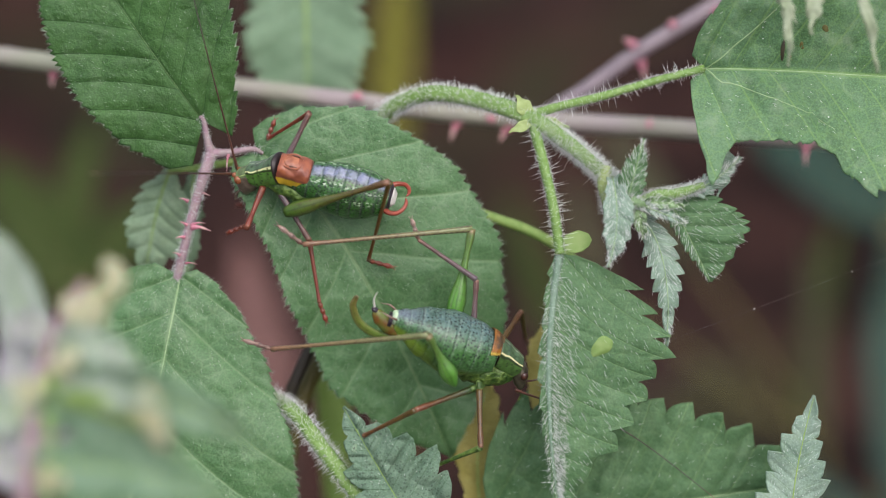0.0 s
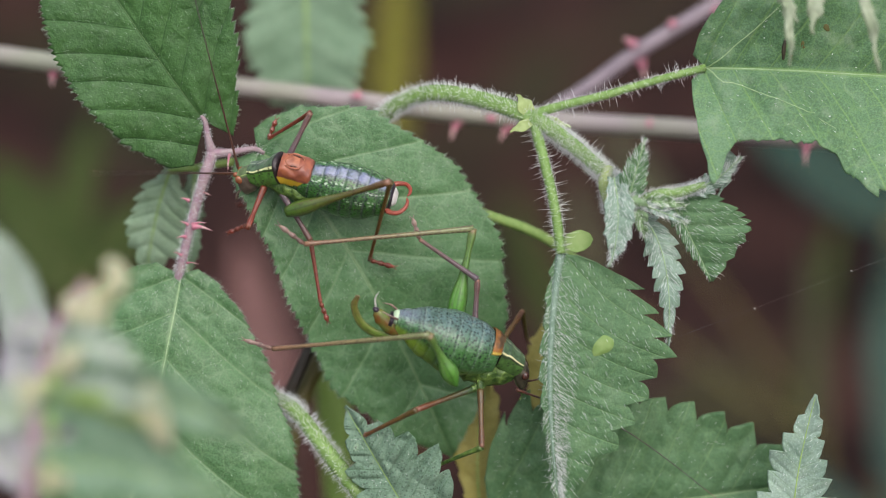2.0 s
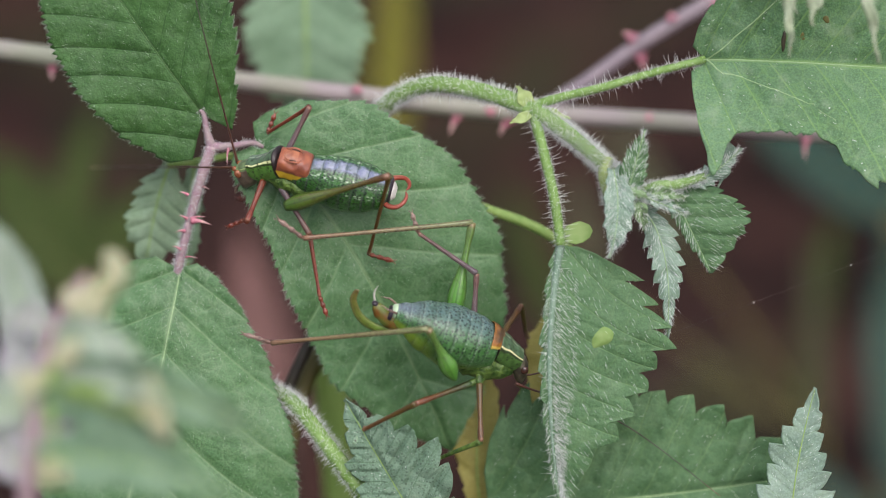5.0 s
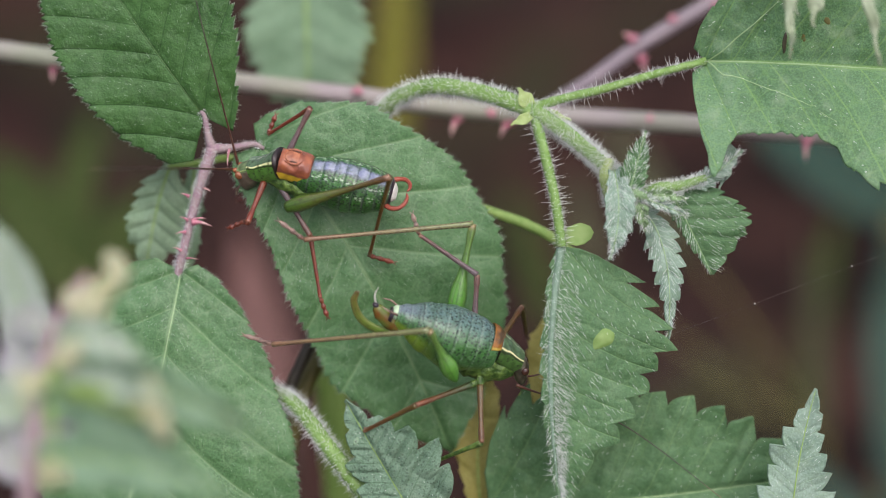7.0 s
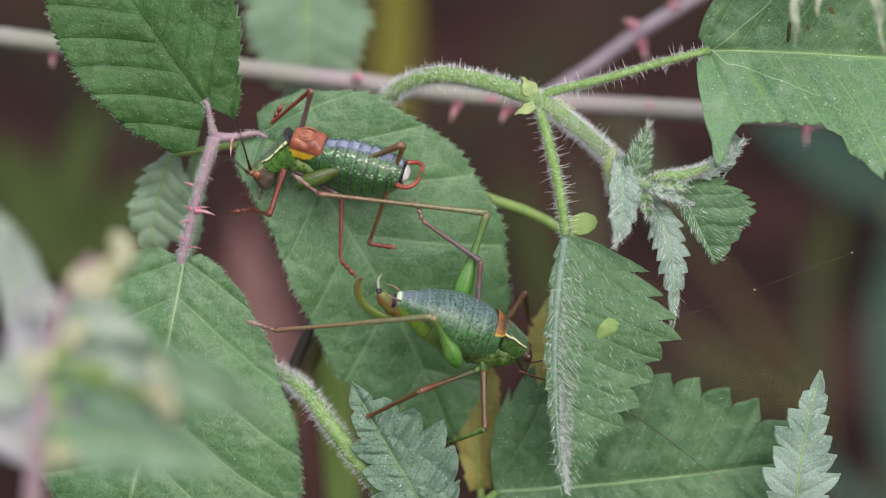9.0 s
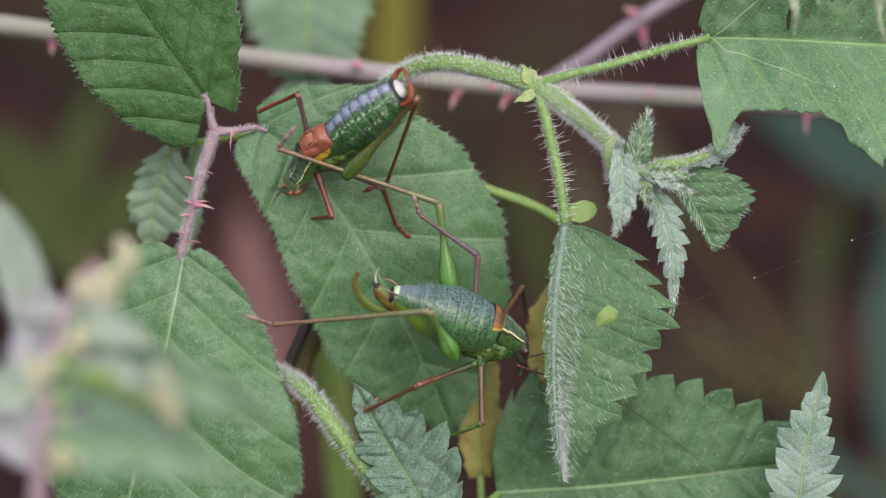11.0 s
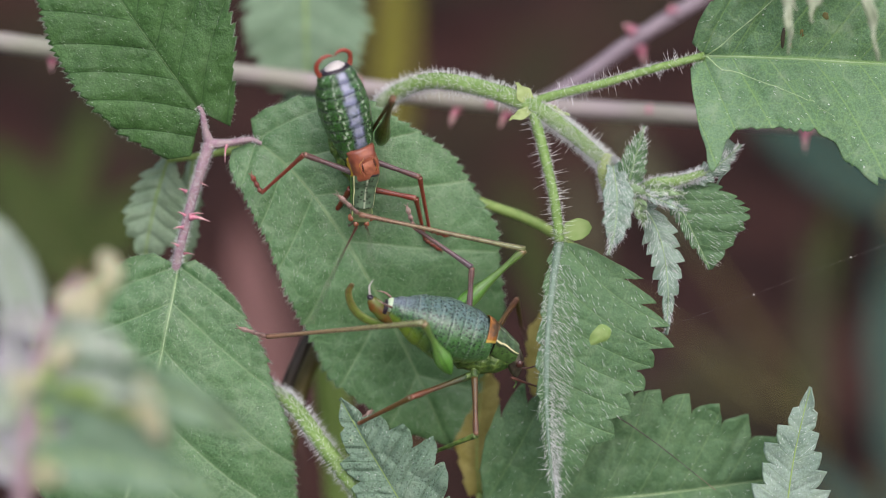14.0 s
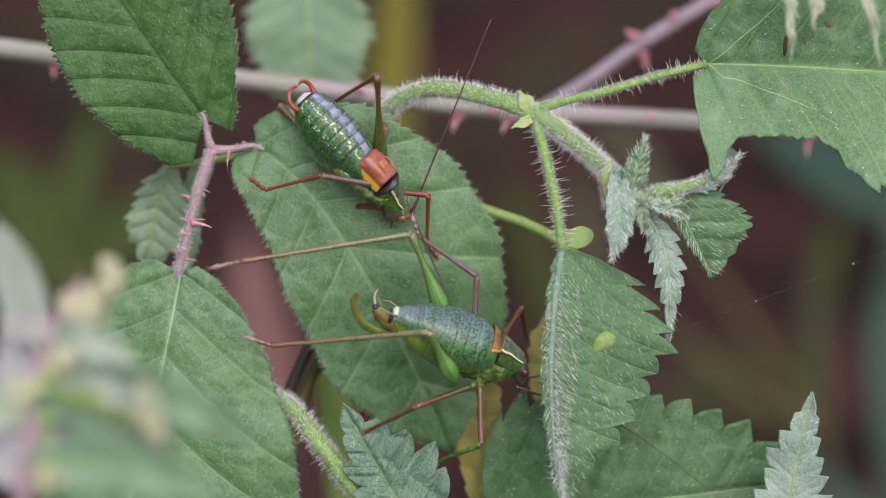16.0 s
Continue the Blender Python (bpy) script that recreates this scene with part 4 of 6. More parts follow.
    for i, (p, q, r, wl, wr, shape, m, n, amp, down) in enumerate(young):
        leaf(th, "leaf", (p, q, r), [(x, wl * y) for x, y in shape], [(x, wr * y) for x, y in even], m, (n, amp), 5, fold=0.25 if i % 2 else -0.3, curl=0.2 if i == 3 else 0.0, quilt=0.08 if i in (3, 4) else 0.0,
             rows=80, cols=14, seed=50 + i, vein=VEIN_PALE, vein_width=0.08, surface_hairs=down, hair_length=(0.3, 1.1), relief=0.2, wavy=0.4)
    reach = [(1126, 362, 4.5), (1160, 346, 5), (1200, 342, 5), (1246, 328, 4.8)]
    ob = stem(th, "petiole", reach, (0.6, 0.62, 0.6, 0.4), STALK_NETTLE, 30, 10)
    stem_hairs(ob, th, reach, 0.55, 1500, 37, (0.3, 0.8), 0.018, 0.5)
    knob = [(1072, 296, 3), (1068, 330, 3.4), (1076, 378, 3.2)]
    ob = stem(th, "stem", knob, (0.8, 0.7, 0.3), STIPULE, 16, 10)
    stem_hairs(ob, th, knob, 0.6, 700, 38, (0.3, 0.8), 0.018, 0.5)
    ob = stem(th, "bud", [(1112, 352, 5.8), (1126, 358, 6.4), (1146, 364, 6)], (0.3, 0.62, 0.5, 0.2), YOUNG, 16, 10)
    stem_hairs(ob, th, [(1112, 352, 5.8), (1126, 358, 6.4), (1146, 364, 6)], 0.5, 320, 39, (0.3, 0.7), 0.016, 0.5)
    leaf(th, "bract", ((998, 440, 5), (1015, 425, 5), (1048, 425, 4.5)), [(0, 8), (0.3, 18), (0.65, 19), (0.9, 12), (1, 0)], [(0, 8), (0.3, 18), (0.65, 19), (0.9, 12), (1, 0)], LIME, (1, 0), 4, rows=30, cols=6, seed=61, relief=0.02, wavy=0.02, slant=0.0)
    rooted(th, "stem", 640, 300, -7, (0.8, 1.2, 2.0), STALK_NETTLE)
    return th, hang


NETTLE_PLANT, HANGING_LEAF = nettle()


def scraps():
    th = thing("withered_scrap", at(1400, -30, 15.0), "withered grey-green scraps hanging over the chewed leaf", "dead leaf")
    for i, (p, q, r, w) in enumerate((((1385, -60, 15.0), (1395, 30, 16.0), (1398, 118, 15.5), 9), ((1375, -40, 15.0), (1385, 0, 15.5), (1412, 40, 15.5), 12), ((1450, -60, 15.0), (1440, 0, 16.0), (1436, 62, 15.5), 16),
                                     ((1500, -60, 16.0), (1545, 20, 17.0), (1552, 130, 16.0), 10), ((1400, -70, 15.0), (1450, -66, 15.0), (1510, -60, 15.5), 17.0))):
        leaf(th, "scrap", (p, q, r), [(0, w), (0.5, w), (1, 0)], [(0, w), (0.5, w * 0.8), (1, 0)], DRY, (4, 5), 3, fold=-0.4, rows=40, cols=5, seed=70 + i)
    return th


SCRAPS = scraps()


# ---- nettles below ----
def low_nettle():
    th = thing("nettle_plant", at(730, 1010, 0), "downy nettle with a hairy pale green stem and toothed leaf", "plant")
    line = [(400, 680, -9), (470, 702, -6), (522, 732, -2), (575, 800, 1.5), (650, 900, 2), (730, 1010, 0)]
    ob = stem(th, "stem", line, (0.7, 0.85, 0.9, 0.95, 1.0, 1.1), STALK_NETTLE, 40, 14, 0.05, 0.06)
    stem_hairs(ob, th, line, 0.95, 3200, 81, (0.45, 1.15), 0.022, 0.5)
    stem_hairs(ob, th, line, 0.95, 160, 82, (1.0, 1.8), 0.03, 0.25)
    leaf(th, "leaf", ((765, 985, 2), (680, 850, 4.5), (607, 720, 3.5)), [(0, 20), (0.3, 58), (0.6, 44), (0.85, 20), (1, 0)], [(0, 40), (0.25, 92), (0.4, 86), (0.55, 72), (0.72, 46), (0.86, 18), (1, 0)],
         NETTLE_MID, (6, 38), 6, patches=((0.75, -0.6, 0.022, 0.2, NETTLE_GREY, "pale ring spot"), (0.75, -0.6, 0.008, 0.08, CANE_DARK, "dark spot")), quilt=0.42, quilt_scale=330, fold=0.12, slant=0.3, rows=170, cols=26, seed=83, vein=STALK_GREEN, vein_width=0.1, surface_hairs=120, fringe=0, hair_length=(0.15, 0.35), relief=0.24)
    stem(th, "petiole", [(730, 1010, 0), (750, 995, 1), (768, 982, 2)], (0.6, 0.5, 0.4), STALK_NETTLE, 10, 8)
    leaf(th, "leaf", ((862, 915, -6), (1120, 905, -3), (1450, 852, -5)), [(0, 70), (0.03, 130), (0.07, 170), (0.14, 196), (0.3, 206), (0.5, 192), (0.6, 170), (0.7, 140), (0.8, 102), (0.9, 52), (1, 0)], [(0, 50), (0.3, 150), (0.7, 100), (1, 0)],
         NETTLE_DEEP, (12, 34), 7, quilt=0.3, quilt_scale=280, fold=0.26, curl=0.1, slant=0.08, rows=200, cols=26, seed=84, vein=VEIN_PALE, vein_width=0.18, surface_hairs=400, hair_length=(0.2, 0.5), relief=0.3, label="large deep green toothed leaf")
    stem(th, "petiole", [(730, 1010, 0), (790, 980, -3), (866, 916, -6)], (0.6, 0.5, 0.4), STALK_NETTLE, 10, 8)
    rooted(th, "stem", 730, 1010, 0, (1.1, 1.5, 2.0), STALK_NETTLE)
    return th


LOW_NETTLE = low_nettle()


def nettle_tip():
    th = thing("nettle_shoot", at(1400, 1010, 2), "greyish downy nettle shoot with a narrow toothed leaf", "plant")
    leaf(th, "leaf", ((1392, 1000, 2), (1400, 850, 4.5), (1441, 700, 3.5)), [(0, 26), (0.3, 52), (0.5, 44), (0.7, 28), (0.85, 14), (1, 0)], [(0, 26), (0.3, 52), (0.5, 44), (0.7, 28), (0.85, 14), (1, 0)],
         NETTLE_GREY, (8, 24), 8, quilt=0.1, fold=0.2, slant=0.4, rows=150, cols=18, seed=91, vein=STALK_GREEN, vein_width=0.14, surface_hairs=200, hair_length=(0.15, 0.4), relief=0.1)
    rooted(th, "stem", 1392, 1000, 2, (0.6, 1.0, 1.6), STALK_NETTLE)
    return th


NETTLE_TIP = nettle_tip()


def yellow_leaves():
    th = thing("yellowing_leaf", at(880, 900, -9), "yellowing leaf beneath the crickets", "leaf")
    leaf(th, "leaf", ((850, 900, -9), (835, 790, -8), (865, 660, -9)), [(0, 20), (0.4, 42), (0.8, 30), (1, 0)], [(0, 20), (0.4, 42), (0.8, 30), (1, 0)], YELLOW_LEAF, (8, 5), 5, fold=0.1, rows=50, cols=8, seed=95, vein=STALK_GREEN)
    rooted(th, "stem", 850, 900, -9, (0.4, 0.7, 1.0), STALK_GREEN)
    th = thing("yellowing_leaf", at(1010, 780, -10), "small yellow leaf behind the hanging nettle leaf", "leaf")
    leaf(th, "leaf", ((1010, 780, -9), (945, 700, -8), (965, 565, -9)), [(0, 12), (0.4, 34), (0.8, 26), (1, 0)], [(0, 12), (0.4, 30), (0.8, 26), (1, 0)], YELLOW_LEAF, (8, 5), 5, fold=0.1, rows=50, cols=8, seed=96, vein=STALK_GREEN)
    rooted(th, "stem", 1010, 780, -9, (0.4, 0.7, 1.0), STALK_GREEN)


yellow_leaves()


# ---- the flowering shoot close to the lens ----
def near_shoot():
    th = thing("flowering_shoot", at(40, 1000, 54), "pale flowering shoot with whitish leaves and yellowish buds, out of focus", "plant")
    line = [(40, 1060, 52), (45, 900, 54), (60, 740, 54), (90, 600, 53), (150, 500, 52)]
    stem(th, "stem", line, (0.9, 0.8, 0.7, 0.6, 0.4), STALK_PINK, 40, 10)
    for i, (p, q, r, w, m) in enumerate((((60, 740, 54), (200, 690, 58), (330, 820, 56), 40, SHOOT_LEAF), ((70, 720, 54), (250, 640, 56), (470, 800, 50), 36, SHOOT_LEAF), ((50, 830, 54), (180, 800, 58), (400, 890, 56), 40, SHOOT_LEAF),
                                         ((85, 620, 53), (150, 590, 56), (250, 650, 56), 24, WHITE_LEAF), ((60, 760, 54), (0, 700, 56), (-60, 760, 56), 40, WHITE_LEAF), ((95, 600, 53), (40, 560, 54), (10, 600, 54), 20, MAUVE_LEAF), ((60, 740, 54), (20, 660, 52), (30, 560, 50), 30, MAUVE_LEAF), ((50, 820, 54), (110, 760, 54), (150, 640, 52), 26, MAUVE_LEAF), ((50, 860, 54), (-10, 820, 54), (-40, 700, 52), 34, MAUVE_LEAF),
                                         ((80, 700, 54), (180, 680, 59), (290, 720, 60), 20, WHITE_LEAF))):
        leaf(th, "leaf", (p, q, r), [(0, w * 0.3), (0.35, w), (0.7, w * 0.7), (1, 0)], [(0, w * 0.3), (0.35, w), (0.7, w * 0.7), (1, 0)], m, (9, 8), 6, fold=0.15, rows=50, cols=6, seed=100 + i, vein=STALK_GREEN)
    rng = random.Random(8)
    base = Vector(th["base"])
    for u, v, d, n in ((205, 498, 52, 8), (165, 540, 52, 7), (140, 560, 53, 6), (110, 655, 54, 7), (255, 720, 58, 7), (265, 760, 58, 6), (50, 690, 54, 5), (100, 840, 55, 6)):
        stem(th, "pedicel", [(75, 690, 54), ((u + 75) / 2, (v + 690) / 2, d), (u, v, d)], (0.35, 0.3, 0.25), STALK_GREEN, 12, 6)
        for _ in range(n):
            c = at(u + rng.uniform(-22, 22), v + rng.uniform(-22, 22), d + rng.uniform(-1, 1)) - base
            h = Vector((rng.uniform(-0.5, 0.5), 1, rng.uniform(-0.3, 0.5))).normalized() * 0.0011
            ob = part("bud", tube([c - h, c - h * 0.4, c + h * 0.4, c + h], (0.0002, 0.0007, 0.0007, 0.0001), 8, 8), BUD, th)
            part("bud_stalk", tube([at(u, v, d) - base, c - h * 0.6], (0.00015, 0.00012), 4, 5), STALK_GREEN, ob)
    rooted(th, "stem", 40, 1060, 52, (0.9, 1.4, 2.0), STALK_PINK)
    return th


NEAR_SHOOT = near_shoot()


def threads():
    for label, pts in (("loose strand of spider silk with dew specks", [(1120, 625, 2), (1190, 601, 1), (1335, 547, 0), (1510, 480, -1), (1700, 410, -2)]),):
        th = thing("silk_thread", at(*pts[0]), label, "spider silk")
        base = Vector(th["base"])
        part("strand", tube([at(*p) - base for p in pts], (0.000006, 0.000006), 40, 5), SILK, th)
        for u, v, d in ((1335, 547, 0), (1507, 481, -1)):
            c = at(u, v, d) - base
            part("speck", tube([c - Vector((0.0001, 0, 0)), c, c + Vector((0.0001, 0, 0))], (0.00001, 0.00006, 0.00001), 6, 6), HAIR, th)


threads()


# ---- crickets: x ahead, y to the left, z along the back, in mm ----
def loft(stations, n=60, sides=28, arc=1.0, rings=0, groove=0.05, power=2.0, bumpy=0.0):
    """A body through stations (x, middle z, half width, height above, depth below); arc: how far round from the back it reaches."""
    xs = [s[0] for s in stations]
    verts, faces, uvs = [], [], []
    closed = arc >= 0.999
    count = sides if closed else sides + 1
    for i in range(n + 1):
        x = xs[0] + (xs[-1] - xs[0]) * i / n
        for a, b in zip(stations, stations[1:]):
            if min(a[0], b[0]) - 1e-9 <= x <= max(a[0], b[0]) + 1e-9:
                k = (x - a[0]) / (b[0] - a[0])
                k = k * k * (3 - 2 * k) * 0.6 + k * 0.4
                zc, hw, up, dn = (p + (q - p) * k for p, q in zip(a[1:], b[1:]))
                break
        u = i / n
        if rings:
            f = (u * rings) % 1
            g = 1 - groove * math.exp(-(((f - 0.5 + 0.5) % 1 - 0.0) / 0.1) ** 2) - groove * 0.5 * f + groove * 0.3
            hw, up, dn = hw * g, up * g, dn * g
        for j in range(count):
            w = (2 * math.pi * j / sides) if closed else (2 * j / sides - 1) * math.pi * arc
            c, s = math.cos(w), math.sin(w)
            y = math.copysign(abs(s) ** (2 / power), s) * hw
            z = math.copysign(abs(c) ** (2 / power), c) * (up if c > 0 else dn)
            if bumpy:
                m = 1 + bumpy * noise.noise(Vector((x, y, z)) * 1.3)
                y, z = y * m, z * m
            verts.append(Vector((x, y, zc + z)) * 0.001)
            v = abs((w + math.pi) % (2 * math.pi) - math.pi) / math.pi
            uvs.append((u, v))
    for i in range(n):
        for j in range(count if closed else count - 1):
            k = (j + 1) % count
            faces.append((i * count + j, i * count + k, (i + 1) * count + k, (i + 1) * count + j))
    if closed:
        faces.append(tuple(range(count))[::-1])
        faces.append(tuple(range(n * count, (n + 1) * count)))
    return verts, faces, uvs


def ball(c, r, n=10, sides=14):
    x, y, z = c
    rx, ry, rz = r if isinstance(r, tuple) else (r, r, r)
    st = []
    for i in range(n + 1):
        a = math.pi * (0.02 + 0.96 * i / n)
        st.append((x + rx * math.cos(a), z, ry * math.sin(a), rz * math.sin(a), rz * math.sin(a)))
    v, f, w = loft(st, n * 2, sides)
    return [p + Vector((0, y * 0.001, 0)) for p in v], f, w


def rod(points, radii, n=24, sides=8, flat=1.0):
    return tube([Vector(p) * 0.001 for p in points], [r * 0.001 for r in radii], n, sides, 0.0, 0.0, flat)


def limb(long, radii, spines=0, seed=1, sides=10):
    """A leg piece along x from its joint; spines: small teeth in two rows."""
    radii = [1.2 * r for r in radii]
    data = [rod([(long * i / 24, 0, 0) for i in range(25)], radii, 24, sides)]
    rng = random.Random(seed)
    for i in range(spines):
        x = long * (0.12 + 0.85 * i / spines)
        for sgn in (-1, 1):
            r = radii[len(radii) // 2]
            data.append(rod([(x, sgn * r * 0.6, -r * 0.5), (x + 0.12, sgn * (r * 0.6 + 0.1), -r * 0.5 - rng.uniform(0.15, 0.25))], (0.05, 0.008), 2, 4))
    return merge(*data)


def foot(long):
    data = [rod([(0, 0, 0), (long * 0.3, 0, 0.05), (long * 0.62, 0, 0), (long, 0, 0.08)], (0.13, 0.3, 0.16, 0.31, 0.18, 0.32, 0.13), 24, 8)]
    for s in (-1, 1):
        data.append(rod([(long * 0.95, 0, 0.05), (long * 1.1, s * 0.16, 0), (long * 1.16, s * 0.28, -0.18)], (0.07, 0.05, 0.015), 5, 5))
    return merge(*data)


def frame_of(origin, ahead, back):
    """A pose from its place, the way ahead and a hint for the back's way."""
    x = Vector(ahead).normalized()
    y = Vector(back).cross(x).normalized()
    z = x.cross(y)
    m = Matrix((x, y, z)).transposed().to_4x4()
    m.translation = origin
    return m


def male_cricket():
    th = new("bush_cricket")
    tagged(th, "green male bush cricket with orange wing cases and red pincers", "cricket", "crickets on the leaf")
    p = {}
    part("abdomen", loft([(-1.0, -0.5, 1.35, 1.5, 2.2), (-3.7, -0.4, 2.15, 2.0, 3.3), (-5.5, -0.35, 2.55, 2.45, 4.05), (-7.5, -0.3, 2.78, 2.65, 4.4), (-9.8, -0.2, 2.65, 2.4, 3.9), (-11.7, 0, 2.15, 1.85, 2.75), (-12.5, 0.05, 1.85, 1.5, 1.8)],
                         140, 44, rings=9, groove=0.055), MALE_ABDOMEN, th)
    part("end_ring", loft([(-12.3, 0.0, 1.8, 1.45, 1.75), (-12.6, 0.0, 1.7, 1.35, 1.6), (-12.8, 0.0, 1.4, 1.1, 1.2)], 10, 24), BLACK, th)
    part("end_plate", loft([(-12.3, 0.2, 1.3, 1.05, 1.1), (-12.9, 0.15, 1.2, 0.85, 1.0), (-13.3, 0.05, 0.7, 0.45, 0.5)], 12, 20, bumpy=0.12), CREAM, th)
    part("breast", loft([(1.6, -1.4, 1.2, 1.0, 1.2), (-0.5, -1.7, 1.9, 1.1, 1.5), (-2.5, -1.7, 2.2, 1.2, 1.5), (-4.5, -1.5, 2.3, 1.2, 1.5), (-6.0, -1.3, 2.0, 1.0, 1.3)], 50, 26, bumpy=0.12), SIDE_GREEN, th)
    wing = part("wing_case", loft([(0.12, 0.1, 1.52, 1.7, 1.5), (-0.5, 0.1, 1.54, 1.86, 1.7), (-1.7, 0.1, 1.6, 2.0, 1.8), (-2.7, 0.05, 1.66, 2.04, 1.9), (-3.3, -0.05, 1.66, 1.95, 1.85), (-3.55, -0.15, 1.55, 1.75, 1.7)], 34, 34, arc=0.57, power=2.9, bumpy=0.07), MALE_WING, th, "orange-brown wing cases with a yellow rim")
    solid = wing.modifiers.new("thickness", "SOLIDIFY")
    solid.thickness = 0.00012
    part("wing_disc", ball((-1.3, 0, 2.0), (0.95, 0.85, 0.2)), WING_DISC, wing, "raised pale orange field")
    for s in (-1, 1):
        part("stridulation_ridge", rod([(-0.5, s * 0.75, 1.96), (-1.2, s * 0.98, 2.06), (-2.0, s * 0.85, 2.1), (-2.4, s * 0.4, 2.16)], (0.07, 0.13, 0.13, 0.05), 16, 8), MALE_WING, wing)
        part("hollow", ball((-1.55, s * 0.74, 2.06), (0.5, 0.13, 0.16)), WING_HOLLOW, wing)
    for s in (-1, 1):
        part("pincer", rod([(-12.1, s * 1.55, -0.1), (-12.9, s * 2.0, 0.0), (-13.8, s * 2.0, 0.3), (-14.4, s * 1.35, 0.6), (-14.5, s * 0.6, 0.75), (-14.3, s * 0.1, 0.85)], (0.34, 0.29, 0.26, 0.24, 0.22, 0.17, 0.06), 36, 10), RED_HOOK, th, "brick red curved pincer")
    p["shield"] = part("neck_shield", loft([(3.9, -0.3, 1.22, 1.0, 1.5), (2.9, -0.25, 1.3, 0.98, 1.9), (1.7, -0.1, 1.38, 1.15, 2.0), (0.5, 0.1, 1.52, 1.6, 1.9), (-0.05, 0.12, 1.58, 1.78, 1.75), (-0.25, 0.1, 1.58, 1.8, 1.7)], 50, 30, power=2.6), MALE_SHIELD, th)
    p["head"] = part("head", loft([(3.4, -0.5, 1.1, 0.95, 1.6), (4.6, -0.7, 1.22, 1.0, 2.2), (5.5, -0.95, 1.15, 0.95, 2.3), (6.1, -1.3, 0.6, 0.6, 1.6)], 30, 24), FACE, th)
    cap = part("brow", loft([(3.5, -0.5, 1.13, 0.98, 1.6), (4.6, -0.7, 1.25, 1.04, 2.2), (5.5, -0.92, 1.16, 0.98, 2.3), (6.0, -1.1, 0.6, 0.65, 1.6)], 24, 24, arc=0.42), FACE_GREEN, p["head"])
    for s in (-1, 1):
        part("eye", ball((5.25, s * 1.12, -0.75), (0.46, 0.38, 0.5)), EYE, p["head"])
        part("cheek_line", rod([(4.0, s * 1.02, -0.1), (4.6, s * 1.12, -0.22), (5.0, s * 1.1, -0.35)], (0.06, 0.09, 0.05), 8, 6), STIPULE, p["head"])
        part("antenna_socket", ball((5.9, s * 0.6, -0.4), (0.36, 0.32, 0.3)), EYE, p["head"])
        part("palp", rod([(6.1, s * 0.4, -2.5), (6.7, s * 0.6, -3.0), (6.9, s * 0.7, -3.6)], (0.14, 0.12, 0.14), 10, 6), FACE, p["head"])
    for key, side in (("F", 1), ("F", -1), ("M", 1), ("M", -1), ("H", 1), ("H", -1)):
        k = ("L" if side > 0 else "R") + key
        a, b, c = MALE_LEGS[key]
        name = {"F": "fore", "M": "middle", "H": "hind"}[key]
        if key == "H":
            p[k] = (part(name + "_thigh", limb(a, (0.5, 0.75, 0.7, 0.52, 0.38, 0.29, 0.24, 0.23, 0.33, 0.32)), MALE_THIGH, th),
                    part(name + "_shin", limb(b, (0.3, 0.2, 0.18, 0.18, 0.16, 0.16, 0.2), 14), BROWN_LIMB, th), part(name + "_foot", foot(c), RED_LIMB, th))
        else:
            p[k] = (part(name + "_thigh", limb(a, (0.34, 0.31, 0.27, 0.24, 0.22, 0.28, 0.27)), RED_LIMB if key == "F" else GREY_LIMB, th),
                    part(name + "_shin", limb(b, (0.27, 0.2, 0.18, 0.17, 0.15, 0.19), 7), RED_LIMB, th), part(name + "_foot", foot(c), RED_LIMB, th))
    for k in ("feeler_a", "feeler_b"):
        p[k] = part("antenna", rod([(0, 0, 0), (4, 0, 0.25), (10, 0, 0.75), (17, 0, 0.75), (24, 0, -0.6)], (0.2, 0.13, 0.11, 0.095, 0.08, 0.07, 0.055, 0.04), 40, 6), FEELER, th)
    return th, p


MALE_LEGS = {"F": (5.3, 6.2, 2.2), "M": (6.3, 7.0, 2.3), "H": (12.8, 12.4, 2.9)}
MALE_HIPS = {"F": (2.2, 1.1, -1.7), "M": (-0.6, 1.5, -2.2), "H": (-1.8, 3.75, -2.4)}
FEMALE_LEGS = {"F": (6.5, 7.0, 2.4), "M": (7.0, 7.8, 2.4), "H": (11.8, 18.8, 3.4)}


